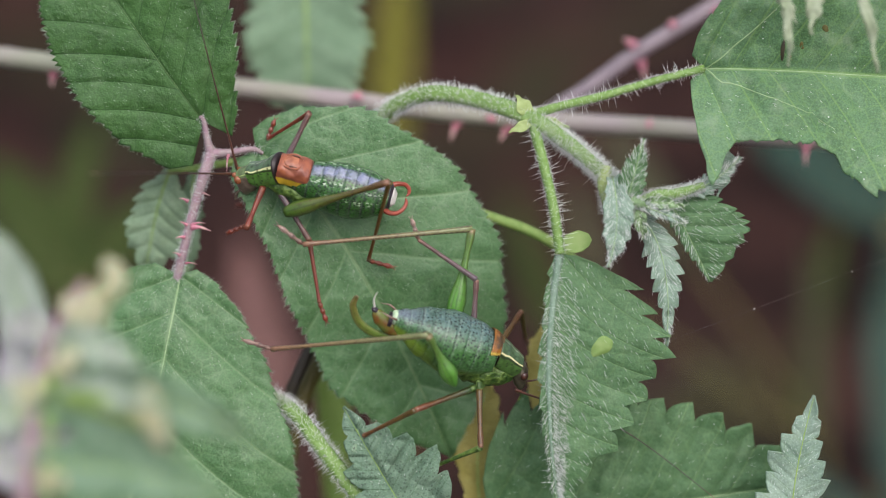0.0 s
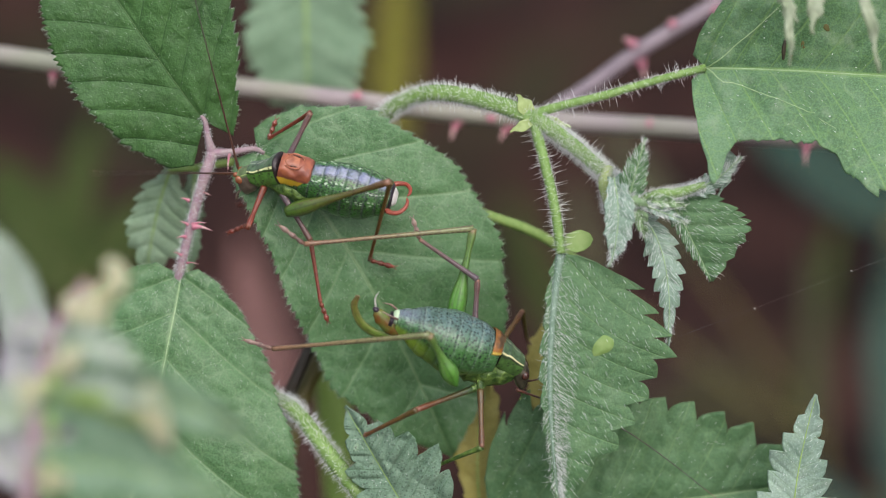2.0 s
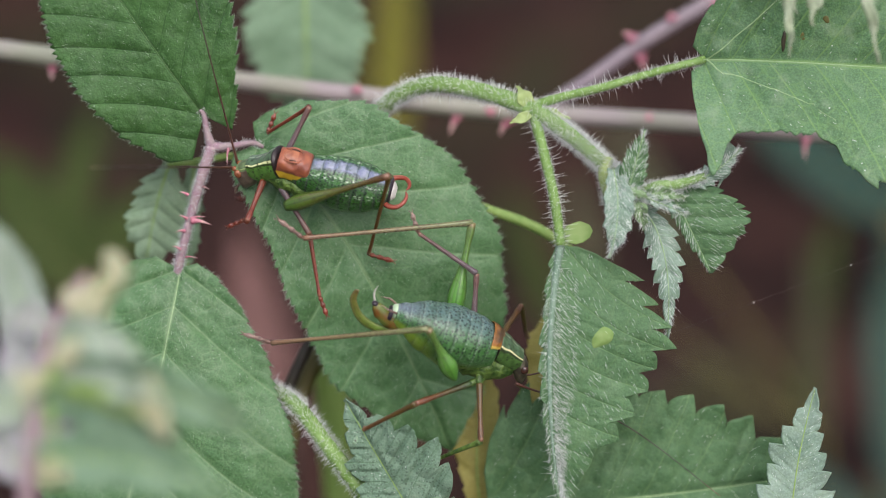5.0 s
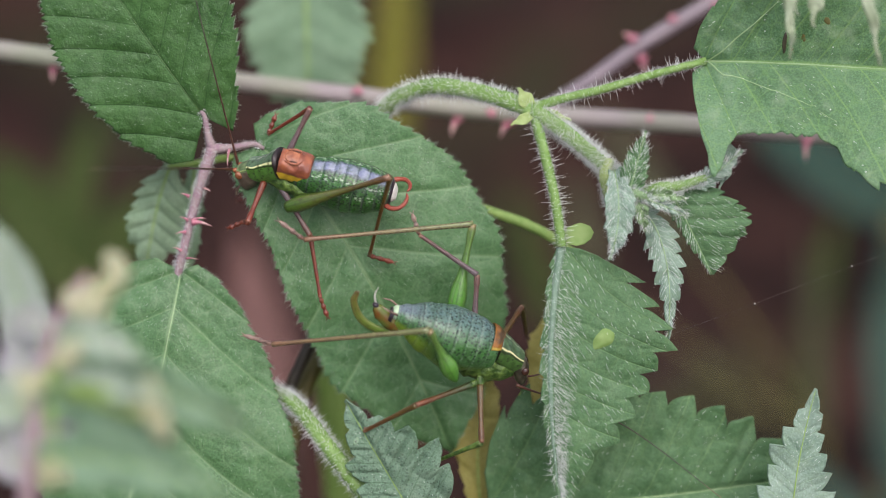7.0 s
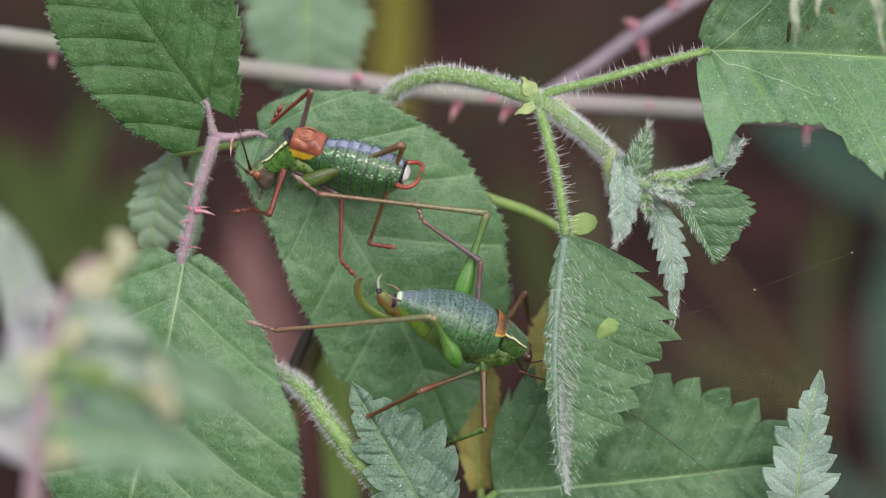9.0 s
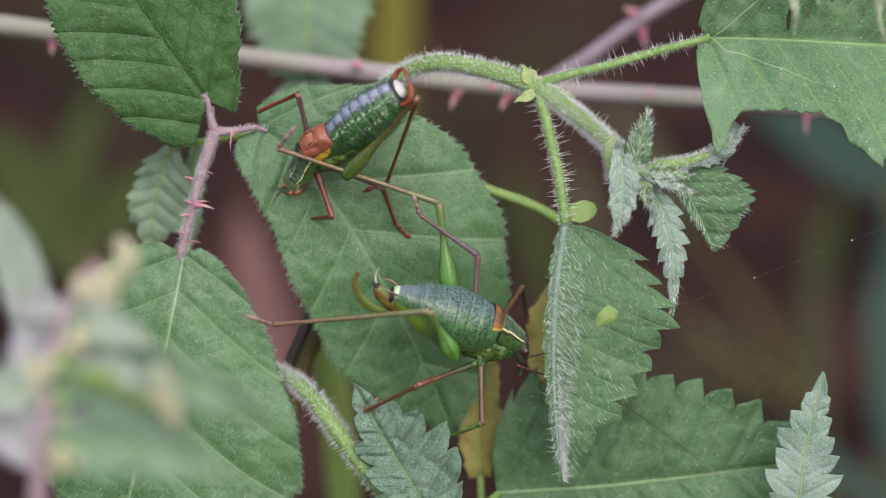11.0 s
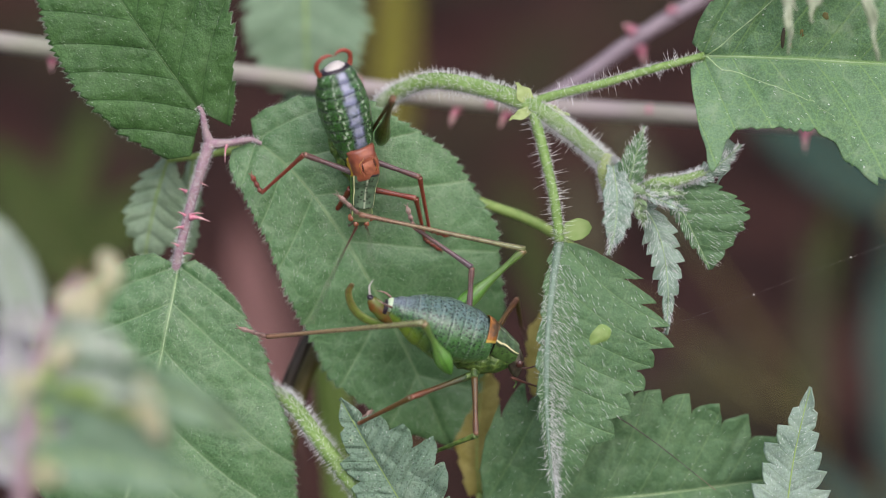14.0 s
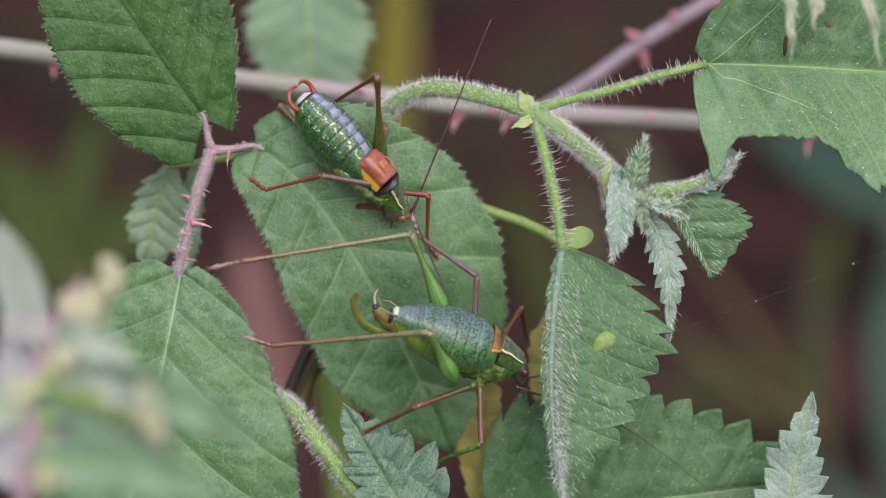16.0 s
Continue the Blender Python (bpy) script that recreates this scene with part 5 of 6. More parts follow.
def female_cricket():
    th = new("bush_cricket")
    tagged(th, "plump speckled green female bush cricket with a curved egg-laying blade", "cricket", "crickets on the leaf")
    p = {}
    part("abdomen", loft([(-0.2, -0.4, 2.3, 2.1, 2.5), (-2.5, -0.3, 3.2, 2.9, 3.5), (-5.5, -0.2, 3.6, 3.1, 4.0), (-8.5, 0, 2.95, 2.4, 3.2), (-11, 0.15, 1.75, 1.35, 1.9), (-12, 0.2, 1.15, 0.95, 1.2)], 110, 40, rings=9, groove=0.035), FEMALE_ABDOMEN, th)
    part("end_plate", ball((-12.0, 0, 0.35), (0.6, 1.0, 0.8)), MINT, th)
    part("lower_plate", loft([(-11.0, -1.2, 1.1, 0.9, 1.0), (-12.5, -1.0, 0.9, 1.2, 0.9), (-14.0, -0.4, 0.7, 1.1, 0.7), (-14.6, 0.1, 0.4, 0.5, 0.4)], 24, 20), AMBER, th)
    part("dark_band", loft([(-12.35, 0.0, 0.95, 0.75, 1.3), (-12.75, 0.0, 0.9, 0.7, 1.3)], 6, 18), BLACK, th)
    part("dark_tip", ball((-14.5, 0, 0.5), (0.4, 0.42, 0.3)), BLACK, th)
    for s in (-1, 1):
        part("cercus", rod([(-12.0, s * 0.9, 0.6), (-12.9, s * 1.2, 0.9), (-14.0, s * 0.9, 1.0)], (0.14, 0.12, 0.03), 14, 7), TAN_FOOT, th, "pinkish pointed cercus")
    part("cercus", rod([(-14.5, 0.1, 0.5), (-15.0, 0.2, 1.6), (-14.9, 0.2, 2.6)], (0.13, 0.11, 0.03), 14, 6), CREAM, th)
    part("egg_blade", rod([(-11.4, 0, -2.2), (-13.6, 0, -2.4), (-15.6, 0, -1.6), (-16.9, 0, 0.1), (-16.9, 0, 1.5)], (0.2, 0.22, 0.21, 0.18, 0.16, 0.1), 40, 10, flat=2.4), BLADE, th, "curved green-brown egg-laying blade")
    wing = part("wing_case", loft([(0.2, 0.1, 1.9, 1.75, 2), (-0.6, 0.05, 2.4, 2.2, 2.2), (-1.0, 0.0, 2.56, 2.34, 2.3), (-1.15, 0.0, 2.58, 2.36, 2.3)], 20, 28, arc=0.4), FEMALE_WING, th, "short orange and yellow wing cases")
    solid = wing.modifiers.new("thickness", "SOLIDIFY")
    solid.thickness = 0.00012
    part("breast", loft([(2.6, -1.9, 1.1, 0.9, 1.3), (1.2, -2.2, 1.7, 1.3, 1.9), (-0.5, -2.3, 2.1, 1.6, 2.2), (-2.5, -2.2, 2.3, 1.6, 2.2), (-4.5, -1.5, 2.0, 1.2, 1.8)], 50, 26, bumpy=0.14), SIDE_GREEN, th)
    part("neck_shield", loft([(3.1, -0.75, 1.25, 0.95, 1.5), (2.1, -0.45, 1.5, 1.2, 1.9), (0.9, -0.1, 1.75, 1.5, 2.0), (0, 0.1, 2.0, 1.75, 1.6)], 40, 30, power=2.4), FEMALE_SHIELD, th)
    head_ = part("head", loft([(2.7, -1.1, 1.2, 0.9, 1.6), (3.5, -1.5, 1.3, 1.0, 2.0), (4.1, -2.1, 1.0, 0.9, 1.9), (4.4, -2.5, 0.5, 0.5, 1.2)], 30, 24), SHADED_FACE, th)
    part("brow", loft([(2.8, -1.1, 1.23, 0.94, 1.6), (3.5, -1.5, 1.33, 1.05, 2.0), (4.1, -2.05, 1.0, 0.94, 1.9), (4.35, -2.4, 0.5, 0.55, 1.2)], 24, 24, arc=0.42), SHADED_FACE, head_)
    for s in (-1, 1):
        part("eye", ball((3.7, s * 1.15, -1.4), (0.45, 0.36, 0.5)), SHADED_EYE, head_)
        part("palp", rod([(4.0, s * 0.4, -3.6), (4.4, s * 0.6, -4.2), (4.3, s * 0.8, -4.8)], (0.14, 0.12, 0.12), 10, 6), SIDE_GREEN, head_)
    return th, p


MALE, MALE_PARTS = male_cricket()
FEMALE, FEMALE_PARTS = female_cricket()


def chain(hip, joints, lengths, ways=(1, -1, -0.3)):
    """Poses of thigh, shin and foot from the hip towards the sheet places of knee, ankle and toe, each piece at its full length."""
    out, p = [], Vector(hip)
    for (u, v), long, way in zip(joints, lengths, ways):
        long *= 0.001
        d = at(u, v, p.z * 1000) - p
        d.z = 0
        flat = d.length
        if flat > long * 0.995:
            d *= long * 0.995 / flat
            flat = long * 0.995
        rise = math.sqrt(max(long * long - flat * flat, 0))
        if way not in (1, -1):
            rise = min(rise, long * abs(way))
        d.z = math.copysign(rise, way)
        q = p + d
        q2 = at(u, v, q.z * 1000)
        if abs(way) == 1 and flat < long * 0.99:
            d = Vector((q2.x - p.x, q2.y - p.y, d.z))
        d = d.normalized() * long
        hint = Vector((0, 0, 1)) if abs(d.normalized().z) < 0.95 else Vector((0, 1, 0))
        out.append(frame_of(p, d, hint))
        p = p + d
    return out


def body_pose(a, e, h, back, deep, long, neck, lift=0.5, upright=0.0):
    """Trunk and front poses from the sheet places of the shield's rear, the tail and the head."""
    A = at(*a, deep)
    E = at(*e, deep)
    flat = (E - A).length
    E.z += math.sqrt(max((long * 0.001) ** 2 - flat * flat, 0)) * lift
    trunk = frame_of(A, A - E, back)
    H = at(*h, deep)
    flat = (H - A).length
    H.z -= math.sqrt(max((neck * 0.001) ** 2 - flat * flat, 0))
    return trunk, frame_of(A, H - A, Vector(back) + Vector((0, 0.25, -0.2)) * upright)


# the female's trunk and her resting legs
FEMALE_POSE, _ = body_pose((880, 622), (702, 566), (925, 685), (0.4, 0.8, 0.45), 4.6, 12.4, 5.2)
FEMALE_HIP = at(797, 588, 3)


def dress_female():
    th, p = FEMALE, FEMALE_PARTS
    th.matrix_world = STAGE @ FEMALE_POSE
    inv = FEMALE_POSE.inverted()

    def leg(key, hip, joints, ways, mats, short=1.0):
        a, b, c = FEMALE_LEGS[key]
        a *= short
        name = {"F": "fore", "M": "middle", "H": "hind"}[key]
        ms = chain(at(*hip), joints, (a, b, c), ways)
        obs = []
        if key == "H":
            obs = [part(name + "_thigh", limb(a, (0.15, 0.55, 0.8, 0.85, 0.72, 0.5, 0.38, 0.31, 0.28, 0.4, 0.34)), FEMALE_THIGH, th),
                   part(name + "_shin", limb(b, (0.34, 0.25, 0.24, 0.22, 0.2, 0.2, 0.26), 22), OLIVE_SHIN, th), part(name + "_foot", foot(c), TAN_FOOT, th)]
        else:
            obs = [part(name + "_thigh", limb(a, (0.34, 0.3, 0.26, 0.24, 0.23, 0.3, 0.25)), mats[0], th), part(name + "_shin", limb(b, (0.3, 0.24, 0.22, 0.2, 0.18, 0.2), 7), mats[1], th),
                   part(name + "_foot", foot(c), TAN_FOOT, th)]
        for ob, m in zip(obs, ms):
            ob.matrix_basis = inv @ m
        if key != "H":
            h, k = inv @ at(*hip), (inv @ ms[0]).to_3x3() @ Vector((0.0012, 0, 0))
            part("hip", tube([h - k * 1.4, h - k * 0.4, h + k * 0.5, h + k], (0.0003, 0.00044, 0.00034, 0.00024), 10, 10), SIDE_GREEN, th)
        return obs

    leg("H", (806, 684, 7.0), ((757, 592), (485, 622), (440, 606)), (1, -0.35, -0.2), None, 0.66)
    p["reach"] = leg("H", (797, 588, 3), ((837, 397), (548, 432), (500, 405)), (1, 1, 0.3), None)
    leg("M", (832, 690, 5), ((742, 720), (680, 756), (650, 765)), (0.4, -0.3, -0.2), (KNEED_LIMB, BROWN_LIMB))
    leg("F", (848, 690, 5), ((850, 790), (792, 822), (768, 838)), (0.5, -0.5, -0.3), (BROWN_LIMB, SIDE_GREEN))
    leg("M", (838, 575, 4.2), ((843, 496), (740, 424), (727, 384)), (0.12, -0.02, 0.05), (GREY_LIMB, GREY_LIMB), 0.72)
    leg("F", (882, 612, 3), ((912, 572), (930, 600), (935, 610)), (-0.5, -1, -0.3), (BROWN_LIMB, BROWN_LIMB))
    for pts in ([(912, 690, 4.0), (945, 702, 3.0), (1010, 722, 1.5), (1085, 752, 2), (1160, 800, 2.5), (1275, 890, 3)], [(915, 676, 3.5), (950, 672, 3), (990, 655, 1.5), (1030, 620, 1)]):
        place = [inv @ at(*q) for q in pts]
        part("antenna", tube(place, (0.0002, 0.0001, 0.00008, 0.00006, 0.00004), 40, 6), FEELER, th)


dress_female()


# ---- what moves ----
# seconds, then how far each plant sways on the sheet
SWAY_BRAMBLE = [(0, 0, 0), (1, 1.5, 0), (2, 2, 0.5), (2.5, 1.5, 0), (3, 1, -1.5), (3.5, 0.5, 1.5), (4, 2, 0.5), (6.5, 0, 0.5), (7, 1, 1), (7.5, -2, 2), (8, 0.5, -1), (8.5, 2.5, -6), (9, 6, 6), (9.5, 1, 1), (10, 6, 16), (10.2, 11, 17), (11.2, 5, 17), (12.3, 2, 12), (12.5, -1, 9), (13, -1, 7), (13.5, -0.5, 7), (14, -2, 8), (14.5, -3, 6), (15, -3, 8), (15.5, -3, 8.5), (16, -2, 8)]
SWAY_NETTLE = [(0, 0, 0), (1, 1.5, 0), (2, 2, 0), (2.5, 1.5, -2.5), (3, 1, -5), (3.5, 1.5, -1.5), (4, 3, -5.5), (6.5, 1, -2), (7, 2.5, -3.5), (7.5, 0, -5), (8, 1, -8), (8.5, 5.5, -18), (9, 9, 2), (9.5, 1, -20), (10, 12, 1), (10.2, 11, -1), (11.2, 9, 2), (12.3, 8, -1), (12.5, -2, -3), (13, 2, 2), (13.5, 2, 2), (14, 1, 3), (14.5, -2.5, 1), (15, 0, 3), (15.5, -2, 4), (16, 1, 6)]
SWAY_LOW = [(0, 0, 0), (1, 2, 0), (2, 3, -0.5), (2.5, 3, -2.5), (3, 2, -2), (3.5, 1.5, -1.5), (4, 4, -2.5), (6.5, 1, -1.5), (7, 2.5, -2.5), (7.5, -3, 1), (8, 0, -9), (8.5, 10.5, -14), (9, 11, -10), (9.5, 3, -4), (10, 12, 10), (10.2, 23, 13), (11.2, 15, 14), (12.3, 10, 11), (12.5, 1, 8), (13, -2, 6), (13.5, -4, 5), (14, -5, 10), (14.5, -7, 2), (15, -10, 8), (15.5, -2, 11), (16, -6, 8)]
SWAY_FEMALE = [(0, 0, 0), (1, 1.5, 0), (2, 2, 0.5), (2.5, 1.5, 0), (3, 1, -1.5), (3.5, 0.5, 1.5), (4, 2, 0.5), (6.5, 0, 0.5), (7, 1, 1), (7.5, -2, 2), (8, 0.5, -1), (8.5, 2.5, -6), (9, 6, 1), (9.5, 1, -4), (10, 6, 11), (10.2, 11, 12), (11.2, 0, 12), (12.3, -3, 7), (12.5, -6, 4), (13, -6, 2), (13.5, -5.5, 2), (14, -7, 3), (14.5, -8, 1), (15, -3, 3), (15.5, -3, 8.5), (16, -2, 8)]


def swing(th, table, scale=1.0):
    base = Vector(th["base"])
    walk(th, [(t, STAGE @ Matrix.Translation(base + Vector((a * UNIT, -b * UNIT, 0)) * scale)) for t, a, b in table])


def riding(*places):
    """Rows of a resting pose that goes with the leaf, up to the first step."""
    rows = []
    for t, a, b in SWAY_BRAMBLE:
        if t <= 8.2:
            rows.append((t, *[v + (b if i % 2 else a) for i, v in enumerate(places)]))
    return rows


# seconds, then sheet places: shield's rear, tail, head; or knee, ankle, toe; or an antenna's root and tip
MALE_BODY = riding(495, 300, 698, 352, 416, 298)
MALE_BODY += [(8.6, 490.6, 297.8, 695.6, 347.8, 407.6, 295.8), (9, 519, 289, 711, 342, 442, 329), (9.5, 483, 229, 691, 294, 413, 284), (10, 461, 278, 680, 298, 396, 338), (10.2, 511, 277, 706, 282, 436, 352), (11.2, 559, 337, 689, 217, 519, 397)]
MALE_BODY += [(12.3, 636, 375, 631, 200, 628, 456), (12.5, 652, 353, 637, 187, 642, 441), (13, 661, 350, 641, 187, 651, 438), (13.5, 646, 324, 623, 171, 641, 417), (14, 646, 332, 599, 159, 641, 420), (14.5, 652, 328, 576, 153, 665, 406), (15, 676, 355, 543, 185, 720, 405), (15.3, 676.8, 342.6, 530.8, 182.6, 723.8, 389.6), (15.5, 678, 341, 521, 181, 723, 391), (16, 677, 339, 524, 179, 722, 386)]
LEG_LF = riding(437, 402, 426, 400, 413, 408)
LEG_LF += [(8.7, 435.7, 405.6, 422.7, 400.6, 410.7, 410.6), (9, 474, 422, 444, 406, 414, 409), (9.5, 465, 374, 443, 392, 428, 400), (10, 456, 398, 438, 413, 434, 421), (10.2, 501, 422, 456, 407, 441, 417), (11.2, 619, 472, 559, 452, 539, 462)]
LEG_LF += [(12.3, 718, 486, 618, 526, 608, 538), (12.5, 720, 485, 622, 523, 614, 538), (13, 721, 483, 621, 523, 611, 535), (13.4, 726, 448.2, 641, 508.2, 641, 518.2), (13.5, 731, 412, 681, 492, 686, 512), (14, 753, 380, 753, 450, 781, 467), (14.5, 765, 371, 765, 451, 790, 466), (15, 778, 370, 752, 460, 772, 475), (15.3, 775.8, 362.6, 760.8, 457.6, 773.8, 472.6), (16, 775, 362, 752, 444, 767, 464)]
LEG_LM = riding(552, 432, 566, 545, 578, 570)
LEG_LM += [(8.7, 558.7, 435.6, 568.7, 540.6, 580.7, 570.6), (9, 604, 384, 601, 499, 629, 524), (9.5, 583, 319, 566, 434, 588, 459), (10, 623, 438, 646, 453, 653, 465), (10.2, 631, 387, 656, 462, 669, 477), (11.2, 699, 392, 709, 452, 729, 467)]
LEG_LM += [(12.3, 766, 371, 761, 436, 791, 439), (12.5, 777, 358, 764, 438, 792, 441), (13, 779, 351, 763, 433, 796, 435), (13.5, 769, 347, 764, 435, 791, 439), (14, 766, 347, 761, 433, 786, 440), (14.3, 760.4, 302.6, 765.4, 322.6, 785.4, 342.6), (14.5, 735, 259, 750, 261, 770, 271), (15, 720, 240, 735, 255, 750, 260), (15.3, 706.8, 237.6, 720.8, 257.6, 733.8, 267.6), (16, 682, 224, 662, 219, 647, 226)]
LEG_LH = riding(690, 322, 647, 462, 690, 472)
LEG_LH += [(8.7, 683.7, 317.6, 641.7, 457.6, 684.7, 465.6), (9, 714, 289, 649, 466, 694, 472), (9.5, 711, 256, 643, 459, 688, 469), (10, 695, 278, 643, 478, 688, 481), (10.2, 736, 257, 651, 472, 691, 480), (11.2, 739, 222, 689, 352, 659, 362)]
LEG_LH += [(12.3, 693, 191, 646, 271, 626, 286), (12.5, 720, 203, 642, 268, 622, 283), (13, 719, 208, 646, 268, 621, 283), (13.5, 713, 192, 651, 262, 621, 277), (14, 696, 200, 651, 250, 621, 265), (14.5, 680, 181, 610, 236, 590, 251), (15, 672, 160, 545, 215, 525, 220), (16, 665, 154, 542, 209, 519, 214)]
LEG_RF = riding(448, 335, 440, 352, 432, 362)
LEG_RF += [(9, 464, 354, 454, 374, 444, 384), (9.5, 443, 324, 433, 344, 428, 354), (10, 438, 363, 428, 383, 423, 393), (10.2, 471, 372, 461, 392, 451, 402)]
LEG_RF += [(12.3, 593, 421, 596, 434, 602, 438), (12.5, 607, 423, 610, 435, 614, 439), (13, 606, 411, 609, 425, 613, 429), (14, 599, 390, 604, 397, 607, 405), (14.5, 605, 386, 603, 393, 606, 397), (15, 637, 390, 630, 408, 626, 412), (16, 637, 379, 631, 399, 627, 404)]
LEG_RM = riding(550, 198, 507, 222, 488, 210)
LEG_RM += [(8.7, 544.7, 197.6, 501.7, 222.6, 486.7, 213.6), (9, 554, 196, 509, 224, 499, 220), (9.5, 538, 169, 513, 199, 503, 194), (10, 506, 188, 503, 233, 498, 243), (10.2, 536, 197, 516, 242, 506, 252), (11.2, 529, 232, 489, 232, 479, 237)]
LEG_RM += [(12.3, 543, 279, 499, 223, 490, 216), (12.5, 555, 268, 502, 229, 494, 221), (13, 568, 273, 499, 255, 488, 241), (13.5, 536, 275, 476, 345, 446, 330), (14, 541, 300, 479, 350, 443, 329), (14.5, 540, 296, 477, 349, 440, 327), (15, 547, 325, 475, 352, 438, 328), (16, 547, 322, 475, 347, 435, 326)]
LEG_RH = riding(672, 300, 640, 330, 620, 340)
LEG_RH += [(9, 689, 314, 649, 334, 629, 344), (10, 648, 283, 618, 313, 598, 323), (10.2, 661, 277, 631, 302, 621, 312)]
LEG_RH += [(12.3, 596, 236, 611, 316, 616, 336), (14, 591, 215, 611, 285, 611, 305), (16, 517, 229, 557, 284, 567, 304)]
FEELER_A = riding(408, 284, 342, -50)
FEELER_A += [(8.7, 408.7, 287.6, 423.7, 125.6), (9, 434, 306, 432, 239), (9.5, 408, 274, 373, 249), (10, 398, 338, 378, 353), (10.2, 436, 352, 421, 362), (11.2, 529, 392, 519, 472)]
FEELER_A += [(12.3, 651, 446, 761, 301), (12.5, 662, 435, 774, 295), (12.8, 651.4, 437, 701.4, 437), (13, 646, 448, 641, 523), (13.5, 641, 422, 644, 512), (14, 646, 427, 581, 560), (14.5, 662, 406, 650, 541), (15, 732, 395, 795, 305), (15.3, 728.8, 372.6, 776.8, 167.6), (15.5, 730, 374, 838, 106), (16, 725, 372, 889, -6)]
FEELER_B = riding(415, 302, 235, 318)
FEELER_B += [(8.7, 408.7, 305.6, 328.7, 265.6), (9, 436, 324, 424, 334), (9.5, 413, 282, 398, 274), (10, 398, 343, 378, 353), (10.2, 436, 357, 426, 367)]
FEELER_B += [(12.3, 626, 456, 621, 476), (12.5, 642, 443, 642, 463), (13, 656, 441, 766, 488), (13.5, 641, 422, 631, 447), (14, 649, 425, 666, 465), (14.5, 670, 406, 680, 451), (15, 715, 408, 690, 450), (15.3, 728.8, 392.6, 860.8, 387.6), (15.5, 726, 394, 798, 496), (16, 729, 391, 812, 584)]
LEG_REACH = riding(837, 397, 548, 432, 500, 405)
LEG_REACH += [(8.5, 830.5, 385, 546.5, 424, 498.5, 395), (9, 867, 391, 574, 379, 539, 359), (9.5, 873, 396, 585, 314, 571, 279), (10, 848, 405, 566, 330, 558, 288), (10.2, 796, 392, 626, 307, 601, 267), (11.2, 769, 397, 519, 342, 489, 302)]
LEG_REACH += [(12.3, 731, 408, 436, 386, 399, 348), (12.5, 725, 413, 434, 403, 395, 368), (13, 723, 416, 426, 433, 383, 403), (13.5, 761, 405, 461, 403, 421, 397), (14, 933, 463, 661, 410, 621, 390), (14.5, 955, 491, 692, 408, 650, 396), (15, 962, 512, 760, 432, 720, 410), (15.3, 753.8, 435.6, 468.8, 327.6, 428.8, 307.6), (15.5, 726, 431, 431, 383, 386, 363), (16, 725, 429, 425, 477, 372, 488)]
BACKS = [(0, 0, 0.57, 0.82), (8.7, 0, 0.57, 0.82), (9.1, 0, 0.75, 0.66), (9.5, 0, 0.86, 0.5), (10.2, 0, 0.8, 0.6), (11.2, 0.2, 0.5, 0.8), (12.3, 0, 0.2, 1), (13.5, 0.12, 0.2, 1), (14, 0.25, 0.25, 0.95), (14.5, 0.35, 0.3, 0.85), (15, 0.5, 0.5, 0.7), (16, 0.5, 0.5, 0.7)]
LIFTS = [(0, 0.5), (10.3, 0.5), (12.3, 0.85), (14.2, 0.85), (15, 0.5), (16, 0.5)]
HANG_TURNS = [(0, 0), (8.2, 0), (8.5, 0.8), (9, 0), (12.5, -0.4), (13.6, 0), (14, -1.0), (14.3, -3.0), (14.8, -3.0), (15.1, -2.0), (15.4, 0.2), (16, 0)]


def pairs_of(values):
    return [tuple(values[i : i + 2]) for i in range(0, len(values), 2)]


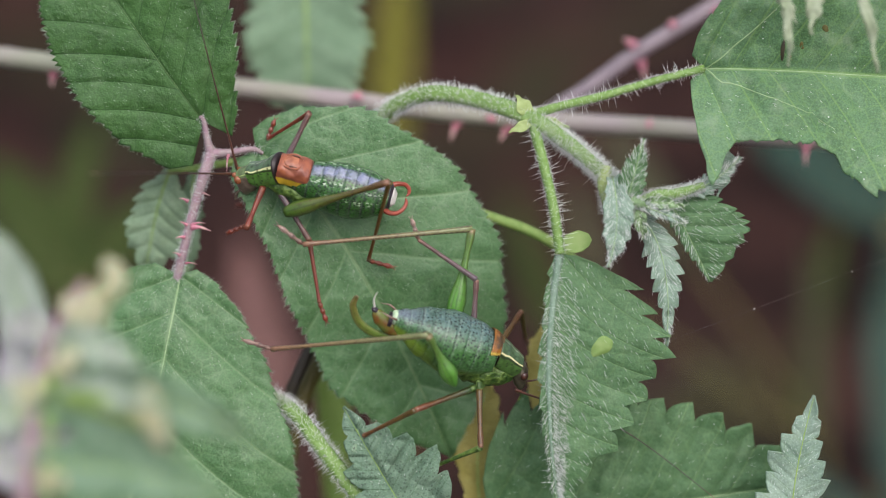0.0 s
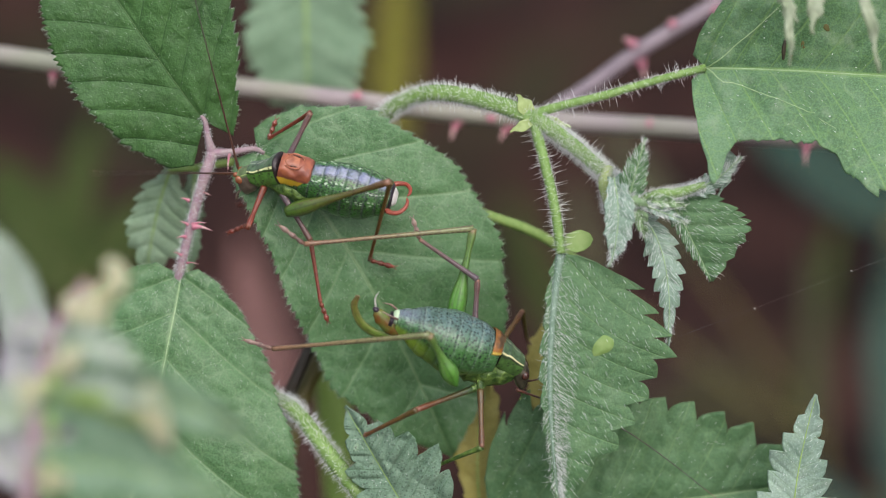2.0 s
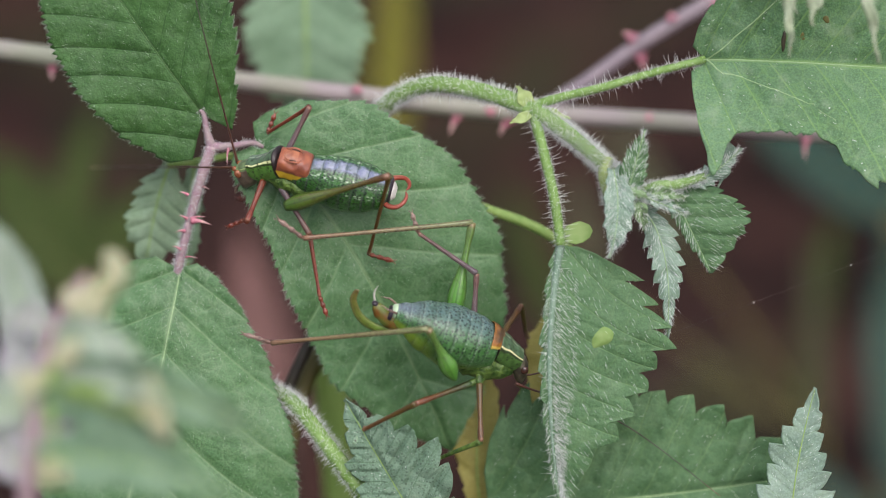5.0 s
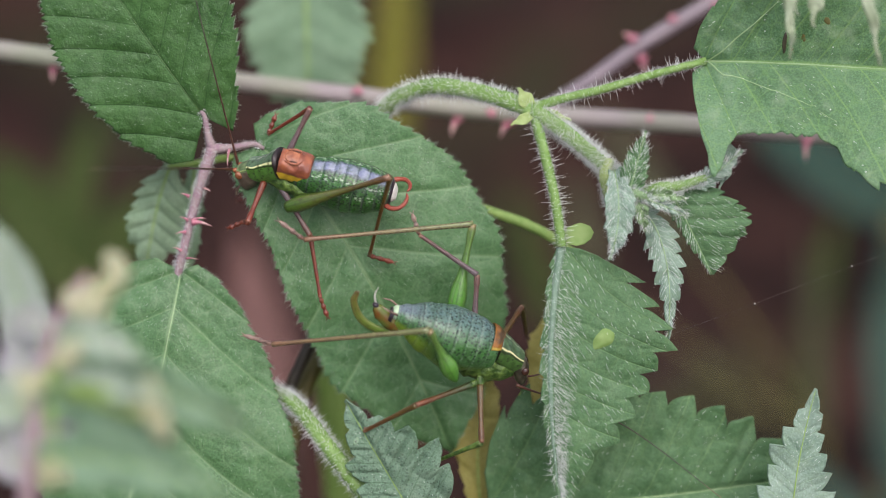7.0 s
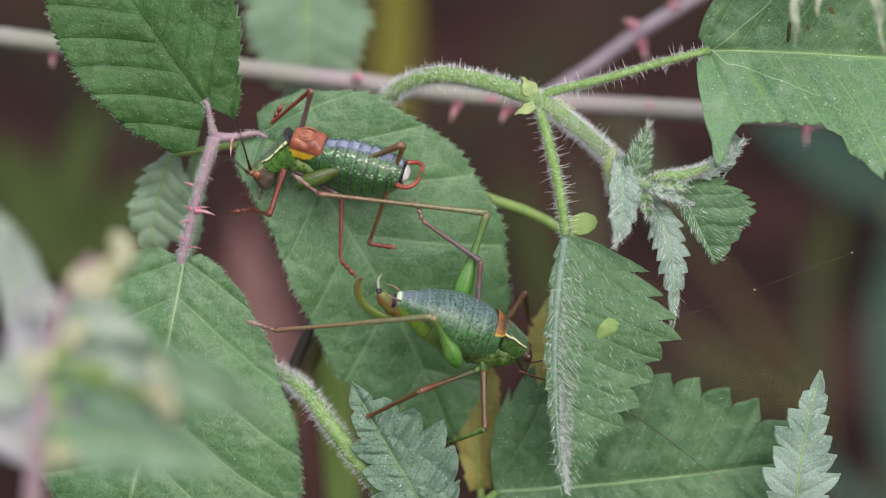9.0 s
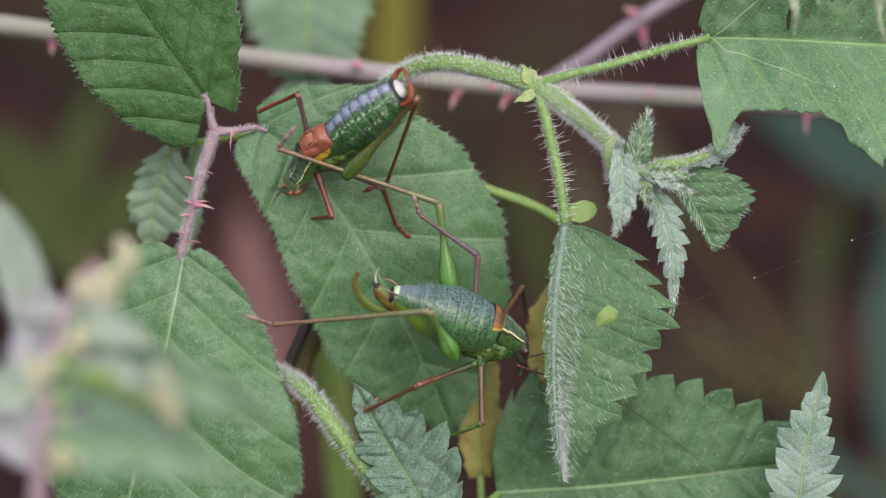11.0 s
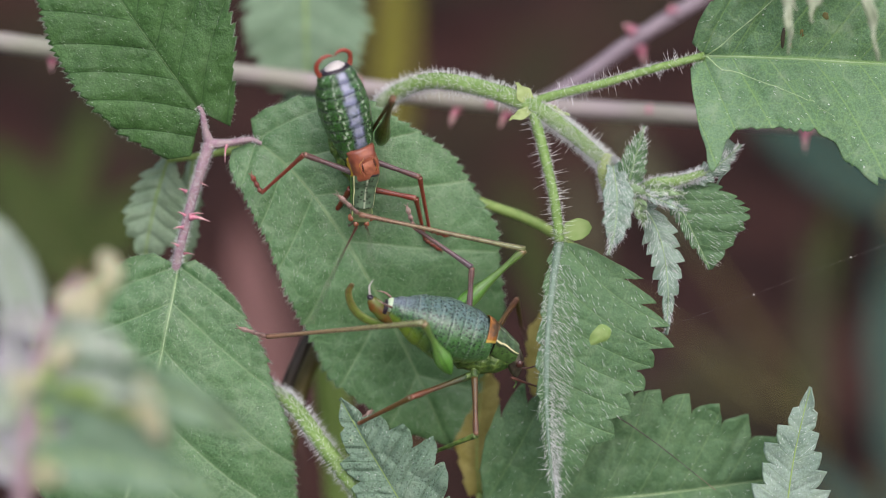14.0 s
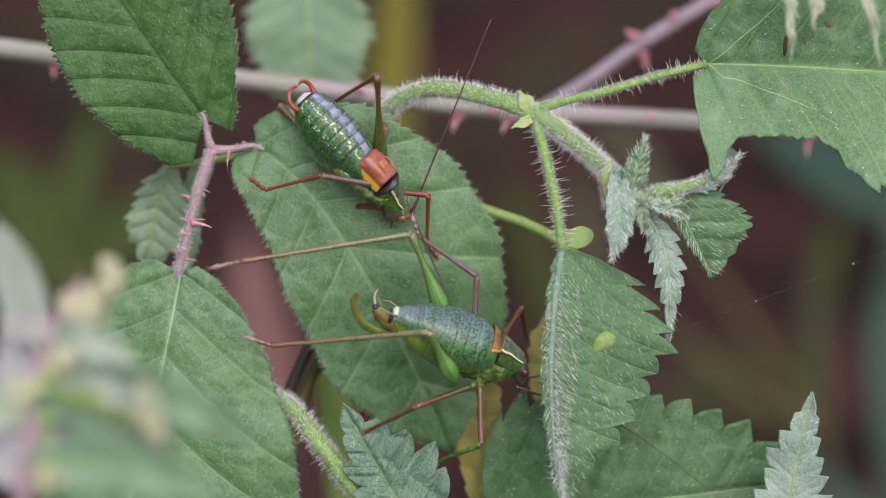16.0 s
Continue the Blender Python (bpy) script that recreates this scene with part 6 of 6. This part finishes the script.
def move_male():
    times = sorted({r[0] for r in SWAY_BRAMBLE if r[0] <= 8.2} | {round(8.3 + 0.1 * i, 1) for i in range(78)})
    rows = {}
    for t in times:
        a, e, h = pairs_of(sample(MALE_BODY, t))
        trunk, front = body_pose(a, e, h, sample(BACKS, t), 4.6, 12.6, 5.7, sample(LIFTS, t)[0], max(0.0, min(1.0, 10.5 - t)))
        inv = trunk.inverted()
        rows.setdefault(MALE, []).append((t, STAGE @ trunk))
        for key in ("shield", "head"):
            rows.setdefault(MALE_PARTS[key], []).append((t, inv @ front))
        for key, table, ways in (("LF", LEG_LF, (1, -0.75, -0.2)), ("LM", LEG_LM, (1, -0.8, -0.2)), ("LH", LEG_LH, (1, -0.9, -0.2)), ("RF", LEG_RF, (-0.5, -0.5, -0.2)), ("RM", LEG_RM, (0.7, -0.3, 0.1)), ("RH", LEG_RH, (-0.3, -0.3, -0.2))):
            x, y, z = MALE_HIPS[key[1]]
            if key[0] == "R":
                x, y, z = {"F": (2.2, -1.1, -1.7), "M": (-0.3, -0.9, 0.0), "H": (-3.0, -2.0, -1.5)}[key[1]]
            hip = (front if key[1] == "F" else trunk) @ (Vector((x, y, z)) * 0.001)
            for ob, m in zip(MALE_PARTS[key], chain(hip, pairs_of(sample(table, t)), MALE_LEGS[key[1]], ways)):
                rows.setdefault(ob, []).append((t, inv @ m))
        for key, table, side in (("feeler_a", FEELER_A, -1), ("feeler_b", FEELER_B, 1)):
            root = front @ (Vector((6.2, 0.55 * side, -0.3)) * 0.001)
            m = chain(root, pairs_of(sample(table, t))[1:], (24,), (0.8,))[0]
            rows.setdefault(MALE_PARTS[key], []).append((t, inv @ m))
    for ob, r in rows.items():
        walk(ob, r)


def move_female():
    walk(FEMALE, [(t, STAGE @ Matrix.Translation((a * UNIT, -b * UNIT, 0)) @ FEMALE_POSE) for t, a, b in SWAY_FEMALE])
    inv = FEMALE_POSE.inverted()
    rows = [[], [], []]
    times = sorted({r[0] for r in SWAY_BRAMBLE if r[0] <= 8.2} | {round(8.3 + 0.1 * i, 1) for i in range(78)})
    for t in times:
        a, b = sample(SWAY_FEMALE, t)
        joints = [(u - a, v - b) for u, v in pairs_of(sample(LEG_REACH, t))]
        for r, m in zip(rows, chain(FEMALE_HIP, joints, FEMALE_LEGS["H"], (1, 0.12, 0.2))):
            r.append((t, inv @ m))
    for ob, r in zip(FEMALE_PARTS["reach"], rows):
        walk(ob, r)


def motions():
    swing(BRAMBLE_LEAF, SWAY_BRAMBLE)
    swing(SIDE_SHOOT, SWAY_BRAMBLE, 0.6)
    swing(NETTLE_PLANT, SWAY_NETTLE)
    swing(SCRAPS, SWAY_NETTLE)
    swing(LOW_NETTLE, SWAY_LOW)
    swing(NETTLE_TIP, SWAY_LOW)
    swing(NEAR_SHOOT, SWAY_LOW)
    pivot = at(991, 449, 5.6) - Vector(NETTLE_PLANT["base"])
    walk(HANGING_LEAF, [(t, Matrix.Translation(pivot) @ pose(0, 0, 0, 0, 0, a) @ Matrix.Translation(-pivot)) for t, a in HANG_TURNS])
    move_male()
    move_female()


motions()
